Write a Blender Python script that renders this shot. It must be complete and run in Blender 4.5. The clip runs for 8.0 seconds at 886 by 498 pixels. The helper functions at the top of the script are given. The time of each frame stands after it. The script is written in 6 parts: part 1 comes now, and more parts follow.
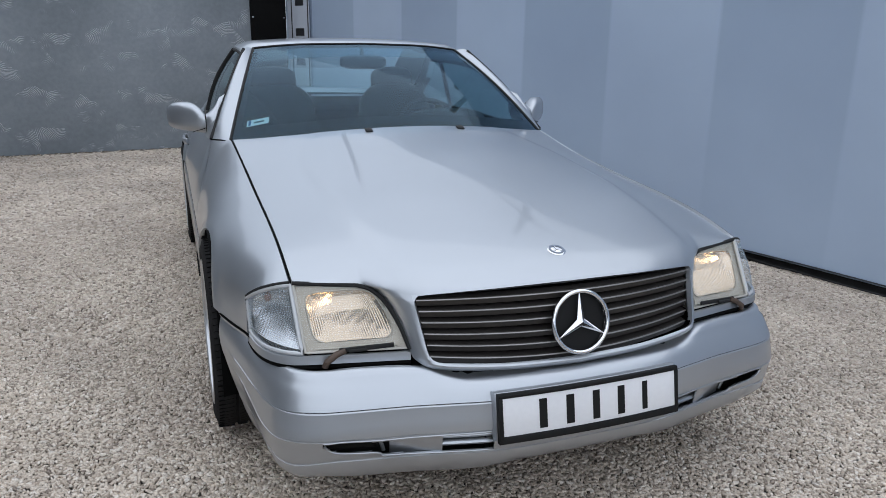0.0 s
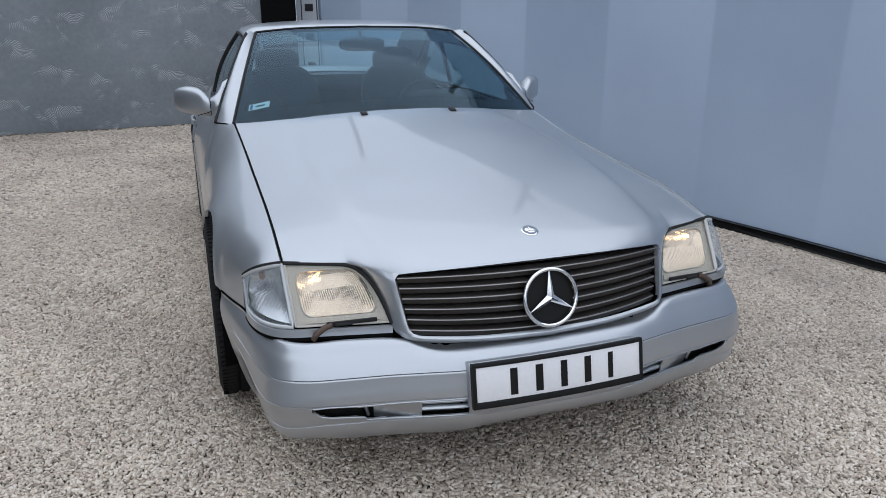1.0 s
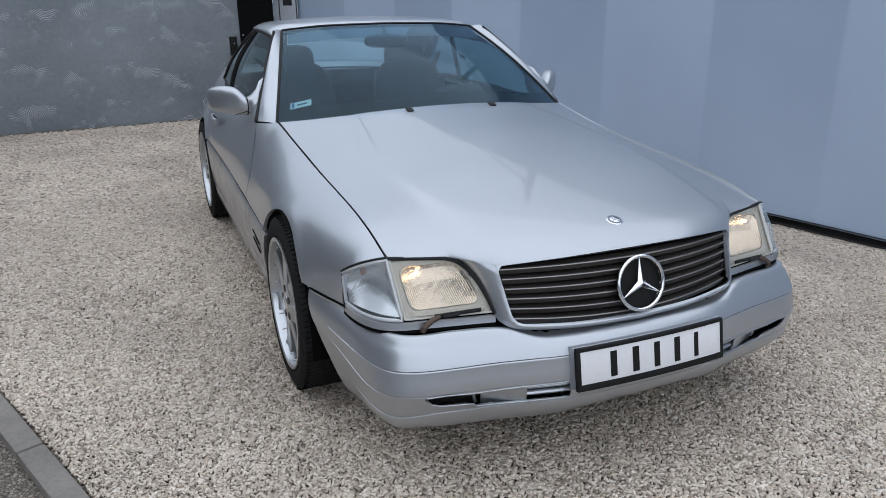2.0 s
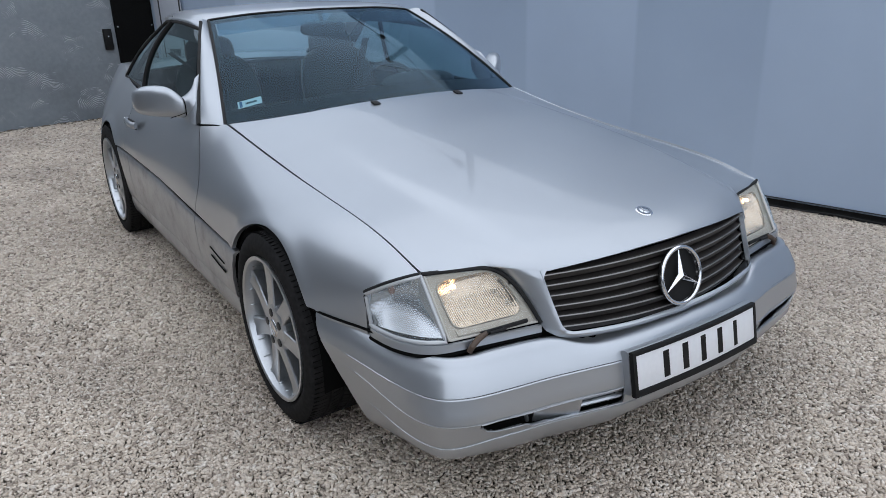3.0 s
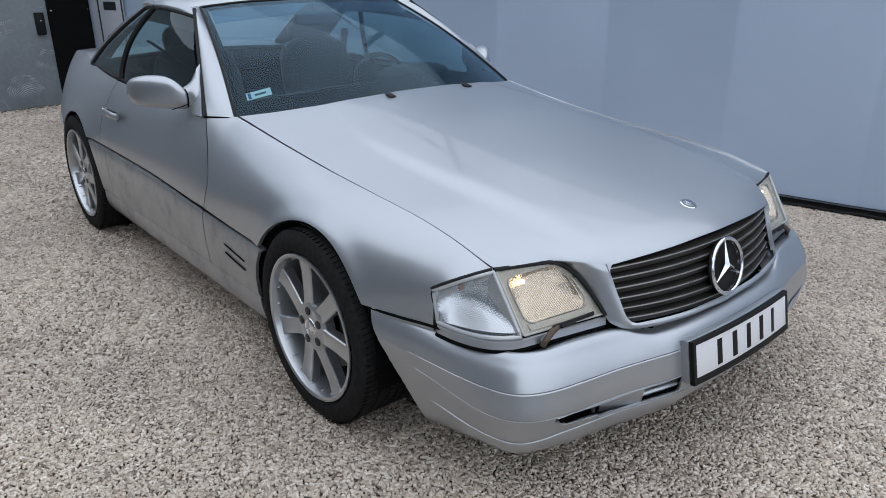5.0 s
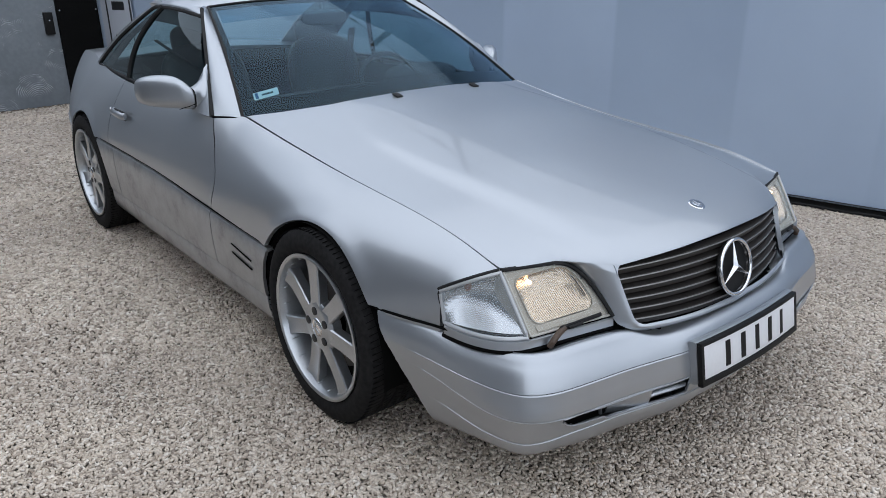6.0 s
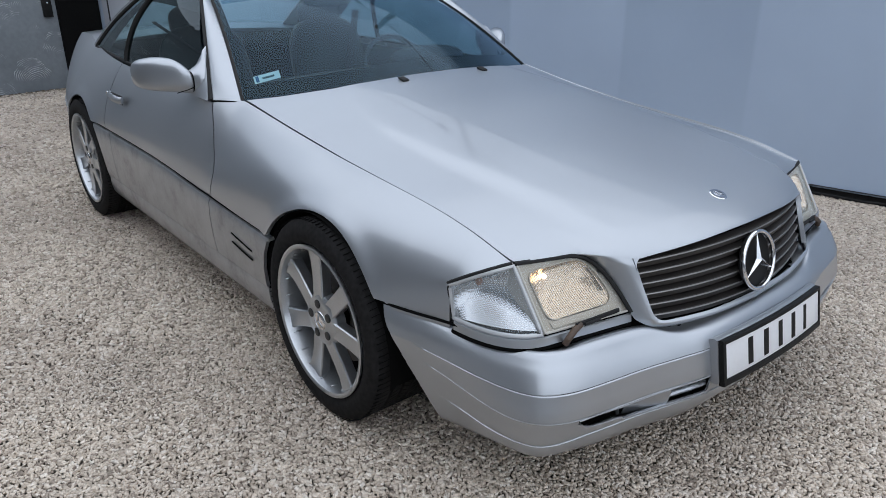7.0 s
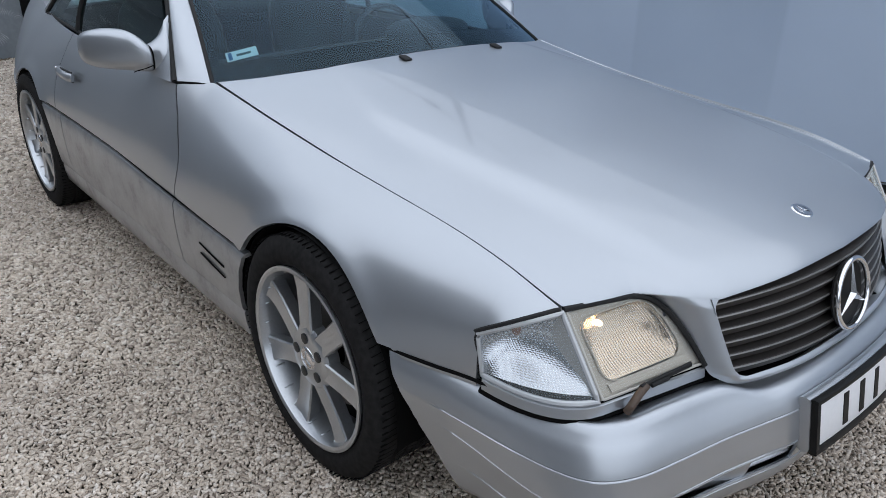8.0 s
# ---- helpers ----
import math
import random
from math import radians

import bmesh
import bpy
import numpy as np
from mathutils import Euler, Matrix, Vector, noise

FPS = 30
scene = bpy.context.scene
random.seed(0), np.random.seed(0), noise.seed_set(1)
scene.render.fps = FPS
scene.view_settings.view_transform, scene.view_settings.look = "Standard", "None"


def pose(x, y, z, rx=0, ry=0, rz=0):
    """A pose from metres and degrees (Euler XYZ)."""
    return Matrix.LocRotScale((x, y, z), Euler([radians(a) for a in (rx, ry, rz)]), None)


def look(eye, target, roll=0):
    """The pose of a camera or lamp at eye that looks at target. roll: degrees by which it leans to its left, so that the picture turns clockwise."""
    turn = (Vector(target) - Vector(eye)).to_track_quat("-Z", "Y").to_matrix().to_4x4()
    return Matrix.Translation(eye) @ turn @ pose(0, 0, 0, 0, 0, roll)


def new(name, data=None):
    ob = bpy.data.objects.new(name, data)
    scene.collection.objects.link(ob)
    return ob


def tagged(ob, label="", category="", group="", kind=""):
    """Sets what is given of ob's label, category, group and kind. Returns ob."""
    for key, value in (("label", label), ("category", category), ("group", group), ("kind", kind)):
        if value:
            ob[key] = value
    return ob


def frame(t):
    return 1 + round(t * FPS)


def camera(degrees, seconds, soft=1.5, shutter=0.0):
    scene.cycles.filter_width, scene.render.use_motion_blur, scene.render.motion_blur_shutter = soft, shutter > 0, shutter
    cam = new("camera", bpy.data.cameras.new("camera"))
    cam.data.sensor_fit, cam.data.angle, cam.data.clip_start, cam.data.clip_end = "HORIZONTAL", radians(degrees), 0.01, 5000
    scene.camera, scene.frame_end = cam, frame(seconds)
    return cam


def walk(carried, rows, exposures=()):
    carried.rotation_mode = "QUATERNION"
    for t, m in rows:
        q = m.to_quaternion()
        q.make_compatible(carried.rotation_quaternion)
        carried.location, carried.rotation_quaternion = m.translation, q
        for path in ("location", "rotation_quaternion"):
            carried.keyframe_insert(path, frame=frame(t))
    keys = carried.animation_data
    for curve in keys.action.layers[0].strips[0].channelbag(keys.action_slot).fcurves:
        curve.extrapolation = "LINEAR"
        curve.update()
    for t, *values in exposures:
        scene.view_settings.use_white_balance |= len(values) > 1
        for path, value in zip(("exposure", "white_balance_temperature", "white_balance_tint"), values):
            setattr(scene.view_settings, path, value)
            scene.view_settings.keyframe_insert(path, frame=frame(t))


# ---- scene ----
ROWS = [
    (0.0, -0.9832, -1.4938, 1.2943, 74.119, -0.734, -20.461),
    (0.5, -0.8678, -1.6326, 1.3407, 72.471, -1.684, -15.426),
    (1.0, -0.9295, -1.6602, 1.3683, 71.760, -0.042, -19.217),
    (1.5, -1.1586, -1.6555, 1.3899, 71.664, 1.969, -21.010),
    (1.7, -1.2497, -1.6453, 1.3952, 71.445, 1.259, -21.378),
    (2.8, -1.5776, -1.2387, 1.4079, 69.810, 1.372, -32.470),
    (3.0, -1.6346, -1.1680, 1.4034, 69.631, 1.611, -34.037),
    (3.5, -1.8047, -1.0150, 1.4161, 68.933, 2.365, -39.450),
    (4.0, -1.8801, -0.9478, 1.4148, 68.814, 1.421, -40.564),
    (4.5, -1.9217, -0.9278, 1.4158, 68.897, 0.706, -40.679),
    (5.0, -1.9393, -0.9195, 1.4164, 68.840, 0.159, -40.184),
    (6.5, -1.9287, -0.9076, 1.4178, 68.680, 0.397, -39.496),
    (7.0, -1.8912, -0.8278, 1.3952, 67.717, 0.106, -39.455),
    (7.5, -1.7974, -0.6468, 1.3801, 66.944, -0.043, -39.788),
    (8.0, -1.6803, -0.4314, 1.3574, 65.429, -0.742, -40.708),
]
cam = camera(62.66, 8.0, soft=0.8)
walk(cam, [(t, pose(x, y, z, rx, ry, rz)) for t, x, y, z, rx, ry, rz in ROWS])

# ---- light: overcast daylight from an open sky ----
SUN_ELEVATION, SUN_AZIMUTH = radians(72), radians(215)
world = bpy.data.worlds.new("sky")
scene.world = world
world.use_nodes = True
wn = world.node_tree.nodes
sky = wn.new("ShaderNodeTexSky")
sky.sky_type, sky.sun_disc = "NISHITA", False
sky.sun_elevation, sky.sun_rotation = SUN_ELEVATION, SUN_AZIMUTH
sky.dust_density, sky.air_density = 0.6, 1.0
cloud = wn.new("ShaderNodeMixRGB")
cloud.blend_type = "MIX"
cloud.inputs[0].default_value = 0.85
cloud.inputs[2].default_value = (7.9, 8.75, 10.2, 1)
world.node_tree.links.new(sky.outputs[0], cloud.inputs[1])
world.node_tree.links.new(cloud.outputs[0], wn["Background"].inputs[0])
wn["Background"].inputs[1].default_value = 0.118
sun = new("sun", bpy.data.lights.new("sun", "SUN"))
sun.data.energy, sun.data.angle, sun.data.color = 1.4, radians(130), (0.93, 0.955, 1.0)
sun.matrix_world = look((0, 0, 0), (-math.sin(SUN_AZIMUTH) * math.cos(SUN_ELEVATION), -math.cos(SUN_AZIMUTH) * math.cos(SUN_ELEVATION), -math.sin(SUN_ELEVATION)))
scene.view_settings.exposure = -0.04


# ---- materials ----
def material(name, colour=(0.5, 0.5, 0.5), rough=0.5, metal=0.0, coat=0.0, spec=0.5, emit=None, power=0.0):
    m = bpy.data.materials.new(name)
    m.use_nodes = True
    b = m.node_tree.nodes["Principled BSDF"]
    b.inputs["Base Color"].default_value = (*colour, 1)
    b.inputs["Roughness"].default_value = rough
    b.inputs["Metallic"].default_value = metal
    b.inputs["Coat Weight"].default_value = coat
    b.inputs["Coat Roughness"].default_value = 0.04
    b.inputs["Specular IOR Level"].default_value = spec
    if emit:
        b.inputs["Emission Color"].default_value = (*emit, 1)
        b.inputs["Emission Strength"].default_value = power
    return m


def node(m, kind, **settings):
    n = m.node_tree.nodes.new("ShaderNode" + kind)
    for key, value in settings.items():
        n.inputs[key.replace("_", " ")].default_value = value
    return n


def link(m, a, b):
    m.node_tree.links.new(a, b)


def bsdf(m):
    return m.node_tree.nodes["Principled BSDF"]


def coords(m, scale=(1, 1, 1), output="Object"):
    c, p = node(m, "TexCoord"), node(m, "Mapping")
    link(m, c.outputs[output], p.inputs["Vector"])
    p.inputs["Scale"].default_value = scale
    return p.outputs["Vector"]


def ramp(m, source, stops):
    r = node(m, "ValToRGB")
    e = r.color_ramp.elements
    while len(e) < len(stops):
        e.new(0.5)
    for el, (pos, col) in zip(e, stops):
        el.position, el.color = pos, (*col, 1) if len(col) == 3 else col
    link(m, source, r.inputs["Fac"])
    return r.outputs["Color"]


def mottled(m, dark, light, scale=4.0, fine=60.0, bump=0.15, distance=0.004, detail=6.0, rough=None):
    """Two scales of variation in colour, and a fine relief."""
    v = coords(m)
    big, small = node(m, "TexNoise", Scale=scale, Detail=detail), node(m, "TexNoise", Scale=fine, Detail=5.0)
    link(m, v, big.inputs["Vector"]), link(m, v, small.inputs["Vector"])
    mix = node(m, "MixRGB")
    mix.blend_type = "MIX"
    mix.inputs[0].default_value = 0.4
    link(m, big.outputs["Fac"], mix.inputs[1]), link(m, small.outputs["Fac"], mix.inputs[2])
    link(m, ramp(m, mix.outputs[0], [(0.3, dark), (0.7, light)]), bsdf(m).inputs["Base Color"])
    b = node(m, "Bump", Strength=bump, Distance=distance)
    link(m, small.outputs["Fac"], b.inputs["Height"])
    link(m, b.outputs["Normal"], bsdf(m).inputs["Normal"])
    if rough:
        link(m, ramp(m, big.outputs["Fac"], [(0.3, (rough[0],) * 3), (0.7, (rough[1],) * 3)]), bsdf(m).inputs["Roughness"])
    return m


def paint_material(name="silver_paint", dirt_reflection=0.0):
    """Metallic silver: a broad flake lobe under clear coat, mixed with a tighter one; the film paints road dust and the
    gravel's dark reflection.
    """
    m = material(name, (0.5, 0.52, 0.55), 0.48, 0.86, 1.0)
    tight = node(m, "BsdfPrincipled", Metallic=0.92, Coat_Weight=0.35)
    v = coords(m)
    flake, dust = node(m, "TexNoise", Scale=900.0, Detail=2.0), node(m, "TexNoise", Scale=2.3, Detail=5.0)
    link(m, v, flake.inputs["Vector"]), link(m, v, dust.inputs["Vector"])
    tone = ramp(m, dust.outputs["Fac"], [(0.3, (0.445, 0.468, 0.496)), (0.7, (0.475, 0.499, 0.528))])
    b = node(m, "Bump", Strength=0.004, Distance=0.0003)
    link(m, flake.outputs["Fac"], b.inputs["Height"])
    for lobe, low, high in ((bsdf(m), 0.44, 0.50), (tight, 0.28, 0.34)):
        lobe.inputs["Specular Tint"].default_value = (0.96, 0.98, 1.0, 1)
        lobe.inputs["Coat IOR"].default_value, lobe.inputs["Coat Roughness"].default_value = 1.50, 0.04
        link(m, tone, lobe.inputs["Base Color"]), link(m, b.outputs["Normal"], lobe.inputs["Normal"])
        link(m, ramp(m, dust.outputs["Fac"], [(0.35, (low,) * 3), (0.7, (high,) * 3)]), lobe.inputs["Roughness"])
    mix = node(m, "MixShader")
    mix.inputs[0].default_value = 0.42
    link(m, bsdf(m).outputs[0], mix.inputs[1]), link(m, tight.outputs[0], mix.inputs[2])
    last = mix
    if dirt_reflection:
        film, smear, last = node(m, "BsdfDiffuse"), node(m, "TexNoise", Scale=7.0, Detail=9.0, Roughness=0.72), node(m, "MixShader")
        film.inputs["Color"].default_value = (0.135, 0.125, 0.115, 1)
        link(m, v, smear.inputs["Vector"])
        link(m, ramp(m, smear.outputs["Fac"], [(0.36, (0.12 * dirt_reflection,) * 3), (0.52, (0.45 * dirt_reflection,) * 3), (0.66, (dirt_reflection,) * 3)]), last.inputs[0])
        link(m, mix.outputs[0], last.inputs[1]), link(m, film.outputs[0], last.inputs[2])
    link(m, last.outputs[0], m.node_tree.nodes["Material Output"].inputs["Surface"])
    return m


def pane_material(name, tint, gloss_rough=0.0, ior=1.5, haze=0.0, sheen=(0.88, 0.97, 1.0)):
    """A thin pane: tinted, clear straight through, with a reflection that grows at grazing angles."""
    m = bpy.data.materials.new(name)
    m.use_nodes = True
    m.node_tree.nodes.remove(bsdf(m))
    out = m.node_tree.nodes["Material Output"]
    clear, gloss, mix = node(m, "BsdfTransparent"), node(m, "BsdfGlossy", Roughness=gloss_rough), node(m, "MixShader")
    clear.inputs["Color"].default_value = (*tint, 1)
    gloss.inputs["Color"].default_value = (*sheen, 1)
    weight, power, scale = node(m, "LayerWeight", Blend=0.5), node(m, "Math"), node(m, "Math")
    power.operation, scale.operation = "POWER", "MULTIPLY_ADD"
    power.inputs[1].default_value = 5.0
    face = ((ior - 1) / (ior + 1)) ** 2
    scale.inputs[1].default_value, scale.inputs[2].default_value = 1 - face, face
    link(m, weight.outputs["Facing"], power.inputs[0]), link(m, power.outputs[0], scale.inputs[0])
    link(m, scale.outputs[0], mix.inputs[0])
    link(m, clear.outputs[0], mix.inputs[1]), link(m, gloss.outputs[0], mix.inputs[2])
    last = mix
    if haze:
        diff, mix2 = node(m, "BsdfDiffuse"), node(m, "MixShader")
        diff.inputs["Color"].default_value = (0.74, 0.82, 0.86, 1)
        mix2.inputs[0].default_value = haze
        link(m, mix.outputs[0], mix2.inputs[1]), link(m, diff.outputs[0], mix2.inputs[2])
        last = mix2
    link(m, last.outputs[0], out.inputs["Surface"])
    return m


def ribbed_lens(name, tint, scale, haze):
    """Moulded lamp lens: a pane whose surface is fluted upright and across."""
    m = pane_material(name, tint, 0.05, 1.5, haze)
    v = coords(m)
    w1, w2 = node(m, "TexWave", Scale=scale, Distortion=0.0), node(m, "TexWave", Scale=scale * 0.8, Distortion=0.0)
    w1.bands_direction, w2.bands_direction = "X", "Z"
    link(m, v, w1.inputs["Vector"]), link(m, v, w2.inputs["Vector"])
    add = node(m, "Math")
    link(m, w1.outputs["Fac"], add.inputs[0]), link(m, w2.outputs["Fac"], add.inputs[1])
    b = node(m, "Bump", Strength=0.5, Distance=0.004)
    link(m, add.outputs[0], b.inputs["Height"])
    for n in m.node_tree.nodes:
        if n.type in ("BSDF_GLOSSY", "BSDF_DIFFUSE"):
            link(m, b.outputs["Normal"], n.inputs["Normal"])
    mul = ramp(m, add.outputs[0], [(0.0, tuple(c * 0.90 for c in tint)), (0.9, tint)])
    for n in m.node_tree.nodes:
        if n.type == "BSDF_TRANSPARENT":
            link(m, mul, n.inputs["Color"])
    return m


def fluted(m, across, upright, strength):
    """Pressed flutes and steps in a reflector, as relief alone."""
    v = coords(m)
    w1, w2, n = node(m, "TexWave", Scale=across, Distortion=0.6), node(m, "TexWave", Scale=upright, Distortion=0.6), node(m, "TexNoise", Scale=26.0, Detail=2.0)
    w1.bands_direction, w2.bands_direction = "X", "Z"
    total = None
    for t in (w1, w2, n):
        link(m, v, t.inputs["Vector"])
        if total is None:
            total = t.outputs["Fac"]
        else:
            add = node(m, "Math")
            link(m, total, add.inputs[0]), link(m, t.outputs["Fac"], add.inputs[1])
            total = add.outputs[0]
    b = node(m, "Bump", Strength=strength, Distance=0.004)
    link(m, total, b.inputs["Height"])
    link(m, b.outputs["Normal"], bsdf(m).inputs["Normal"])
    return m


PAINT = paint_material()
DUST_REFLECTION_PAINT = paint_material("dust_reflection_silver", 0.5)
RUBBER = mottled(material("black_rubber", (0.012,) * 3, 0.65, spec=0.25), (0.009,) * 3, (0.02,) * 3, 8, 120, 0.1)
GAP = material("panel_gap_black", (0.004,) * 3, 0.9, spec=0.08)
PLASTIC = mottled(material("dark_plastic", (0.02,) * 3, 0.5), (0.014,) * 3, (0.03,) * 3, 6, 200, 0.08)
CHROME = material("chrome", (0.8, 0.8, 0.81), 0.08, 1.0)
GLASS = pane_material("tinted_window_glass", (0.40, 0.54, 0.55), 0.0, 1.5)
SCREEN = pane_material("windscreen_glass", (0.52, 0.69, 0.74), 0.0, 1.54, sheen=(0.60, 0.82, 1.0))
REAR_GLASS = pane_material("rear_window_glass", (0.84, 0.93, 0.94), 0.0, 1.5)
SLAT = mottled(material("grille_grey", (0.09, 0.085, 0.08), 0.40, 0.35), (0.034, 0.030, 0.028), (0.052, 0.047, 0.043), 5, 90, 0.05)
SLAT_LIT_EDGE = material("slat_lit_edge", (0.30, 0.29, 0.28), 0.35, 0.7)
ALLOY = mottled(material("alloy_silver", (0.5, 0.51, 0.52), 0.29, 0.88, 0.3), (0.47, 0.49, 0.51), (0.58, 0.60, 0.62), 9, 160, 0.03)
REFLECTOR = fluted(material("lamp_reflector", (0.74, 0.645, 0.545), 0.26, 0.92), 60, 20, 0.05)
HOUSING = material("lamp_housing", (0.44, 0.42, 0.38), 0.35, 0.2)
BULB = material("lit_bulb", (1, 0.9, 0.7), 0.4, emit=(1.0, 0.70, 0.38), power=9.0)
LENS = ribbed_lens("headlamp_lens", (0.95, 0.93, 0.89), 75, 0.04)
CLEAR_LENS = ribbed_lens("indicator_lens", (0.95, 0.96, 0.97), 80, 0.11)
WHITE_REFLECTOR = fluted(material("indicator_reflector", (0.66, 0.67, 0.68), 0.14, 1.0), 90, 95, 0.10)
WIPER_BROWN = mottled(material("faded_brown_plastic", (0.07, 0.045, 0.03), 0.5), (0.035, 0.024, 0.018), (0.10, 0.062, 0.04), 40, 200, 0.1)
FOG_LENS = material("fog_lens", (0.035, 0.033, 0.030), 0.18, spec=0.5)
PLATE_WHITE = mottled(material("plate_white", (0.75,) * 3, 0.35), (0.70, 0.70, 0.71), (0.77, 0.77, 0.78), 3, 80, 0.02)
PLATE_BLACK = material("plate_black", (0.009,) * 3, 0.5, spec=0.2)
LEATHER = mottled(material("dark_leather", (0.05,) * 3, 0.5), (0.009, 0.011, 0.013), (0.016, 0.019, 0.022), 7, 24, 0.0)
TRIM_DARK = mottled(material("cabin_trim", (0.02,) * 3, 0.7), (0.007, 0.008, 0.010), (0.012, 0.014, 0.016), 5, 150, 0.01)
DISC = material("brake_disc", (0.10, 0.09, 0.08), 0.5, 0.6)
BOLT = material("dark_steel_bolt", (0.05, 0.052, 0.055), 0.4, 0.8)


# ---- building helpers ----
def curve(*pts):
    """A smooth line through (t, value) pairs that never overshoots."""
    t, v = np.array([p[0] for p in pts], float), np.array([p[1] for p in pts], float)
    d = np.diff(v) / np.diff(t)
    m = np.concatenate([[d[0]], [0 if a * b <= 0 else 2 * a * b / (a + b) for a, b in zip(d, d[1:])], [d[-1]]])

    def f(x):
        x = min(max(x, t[0]), t[-1])
        i = min(max(int(np.searchsorted(t, x)) - 1, 0), len(t) - 2)
        h = t[i + 1] - t[i]
        s = (x - t[i]) / h
        return float(v[i] * (1 + 2 * s) * (1 - s) ** 2 + h * m[i] * s * (1 - s) ** 2 + v[i + 1] * s * s * (3 - 2 * s) + h * m[i + 1] * s * s * (s - 1))
    return f


def spline(pts, n):
    """n points at even steps along a smooth line (Catmull-Rom) through pts."""
    p = np.array([np.array(q, float) for q in pts])
    p = np.vstack([2 * p[0] - p[1], p, 2 * p[-1] - p[-2]])
    dense = []
    for i in range(1, len(p) - 2):
        for s in np.linspace(0, 1, 24, endpoint=False):
            a, b, c, e = p[i - 1], p[i], p[i + 1], p[i + 2]
            dense.append(0.5 * (2 * b + (c - a) * s + (2 * a - 5 * b + 4 * c - e) * s * s + (3 * b - a - 3 * c + e) * s ** 3))
    dense = np.array(dense + [p[-2]])
    length = np.concatenate([[0], np.cumsum(np.linalg.norm(np.diff(dense, axis=0), axis=1))])
    want = np.linspace(0, length[-1], n)
    return [Vector([float(np.interp(w, length, dense[:, k])) for k in range(dense.shape[1])]) for w in want]


def through_points(pts, per):
    """A smooth line with the same number of steps between each two points."""
    p = np.array(pts, float)
    p = np.vstack([2 * p[0] - p[1], p, 2 * p[-1] - p[-2]])
    out = []
    for i in range(1, len(p) - 2):
        a, b, c, e = p[i - 1], p[i], p[i + 1], p[i + 2]
        for s in np.linspace(0, 1, per, endpoint=False):
            out.append(0.5 * (2 * b + (c - a) * s + (2 * a - 5 * b + 4 * c - e) * s * s + (3 * b - a - 3 * c + e) * s ** 3))
    return [Vector(q) for q in out + [p[-2]]]


def lerp(a, b, s):
    return a + (b - a) * s


def part(name, bm, mat, parent, label="", smooth=40):
    """Links a bmesh as one mesh object under a thing or under a part."""
    me = bpy.data.meshes.new(name)
    bm.to_mesh(me)
    bm.free()
    me.materials.append(mat)
    if smooth:
        me.polygons.foreach_set("use_smooth", [True] * len(me.polygons))
        me.set_sharp_from_angle(angle=radians(smooth))
    ob = new(name, me)
    if parent:
        ob.parent = parent
    if label:
        tagged(ob, label)
    return ob


def face_out(bm, centre):
    """Turns the faces so that most look away from a centre."""
    c = Vector(centre)
    bm.normal_update()
    if sum(f.calc_area() * (f.calc_center_median() - c).dot(f.normal) for f in bm.faces) < 0:
        bmesh.ops.reverse_faces(bm, faces=bm.faces)
        bm.normal_update()


def grid(rows, centre=(0, 2.2, 0.45), flange=0.014, keep=None):
    """A sheet through rows of points, with its edges folded inwards by a flange."""
    bm = bmesh.new()
    vs = [[bm.verts.new(p) for p in r] for r in rows]
    for i in range(len(vs) - 1):
        for j in range(len(vs[0]) - 1):
            q = (vs[i][j], vs[i][j + 1], vs[i + 1][j + 1], vs[i + 1][j])
            if keep is None or keep((q[0].co + q[2].co) / 2):
                if len({tuple(round(c, 6) for c in v.co) for v in q}) == 4:
                    bm.faces.new(q)
    bmesh.ops.delete(bm, geom=[v for v in bm.verts if not v.link_faces], context="VERTS")
    bmesh.ops.remove_doubles(bm, verts=bm.verts, dist=1e-5)
    if centre is not None:
        face_out(bm, centre)
    if flange:
        fold_rim(bm, flange)
    return bm


def fold_rim(bm, flange):
    """Folds the open edges of a sheet inwards."""
    bm.normal_update()
    rim = [e for e in bm.edges if len(e.link_faces) == 1]
    nrm = {v: v.normal.copy() for e in rim for v in e.verts}
    for e in rim:
        loop = e.link_loops[0]
        a, b = loop.vert, loop.link_loop_next.vert
        n = [bm.verts.new(p) for p in (b.co, a.co, a.co - nrm[a] * flange, b.co - nrm[b] * flange)]
        bm.faces.new(n)


def tube(bm, pts, radius, sides=8, closed=False, flat=1.0):
    """A round rod along pts; flat squeezes it upright."""
    pts = [Vector(p) for p in pts]
    rings = []
    for i, p in enumerate(pts):
        a = pts[i - 1] if i or closed else p
        b = pts[(i + 1) % len(pts)] if i + 1 < len(pts) or closed else p
        d = (b - a).normalized()
        u = d.cross(Vector((0, 0, 1)))
        u = u.normalized() if u.length > 1e-4 else Vector((1, 0, 0))
        w = u.cross(d).normalized()
        rings.append([bm.verts.new(p + radius * (math.cos(k * math.tau / sides) * u + flat * math.sin(k * math.tau / sides) * w)) for k in range(sides)])
    for i in range(len(rings) if closed else len(rings) - 1):
        r, s = rings[i], rings[(i + 1) % len(rings)]
        for k in range(sides):
            bm.faces.new((r[k], r[(k + 1) % sides], s[(k + 1) % sides], s[k]))
    if not closed:
        bm.faces.new(rings[0][::-1]), bm.faces.new(rings[-1])
    return bm


def rod(pts, radius, sides=8, closed=False, flat=1.0):
    bm = tube(bmesh.new(), pts, radius, sides, closed, flat)
    bmesh.ops.recalc_face_normals(bm, faces=bm.faces)
    return bm


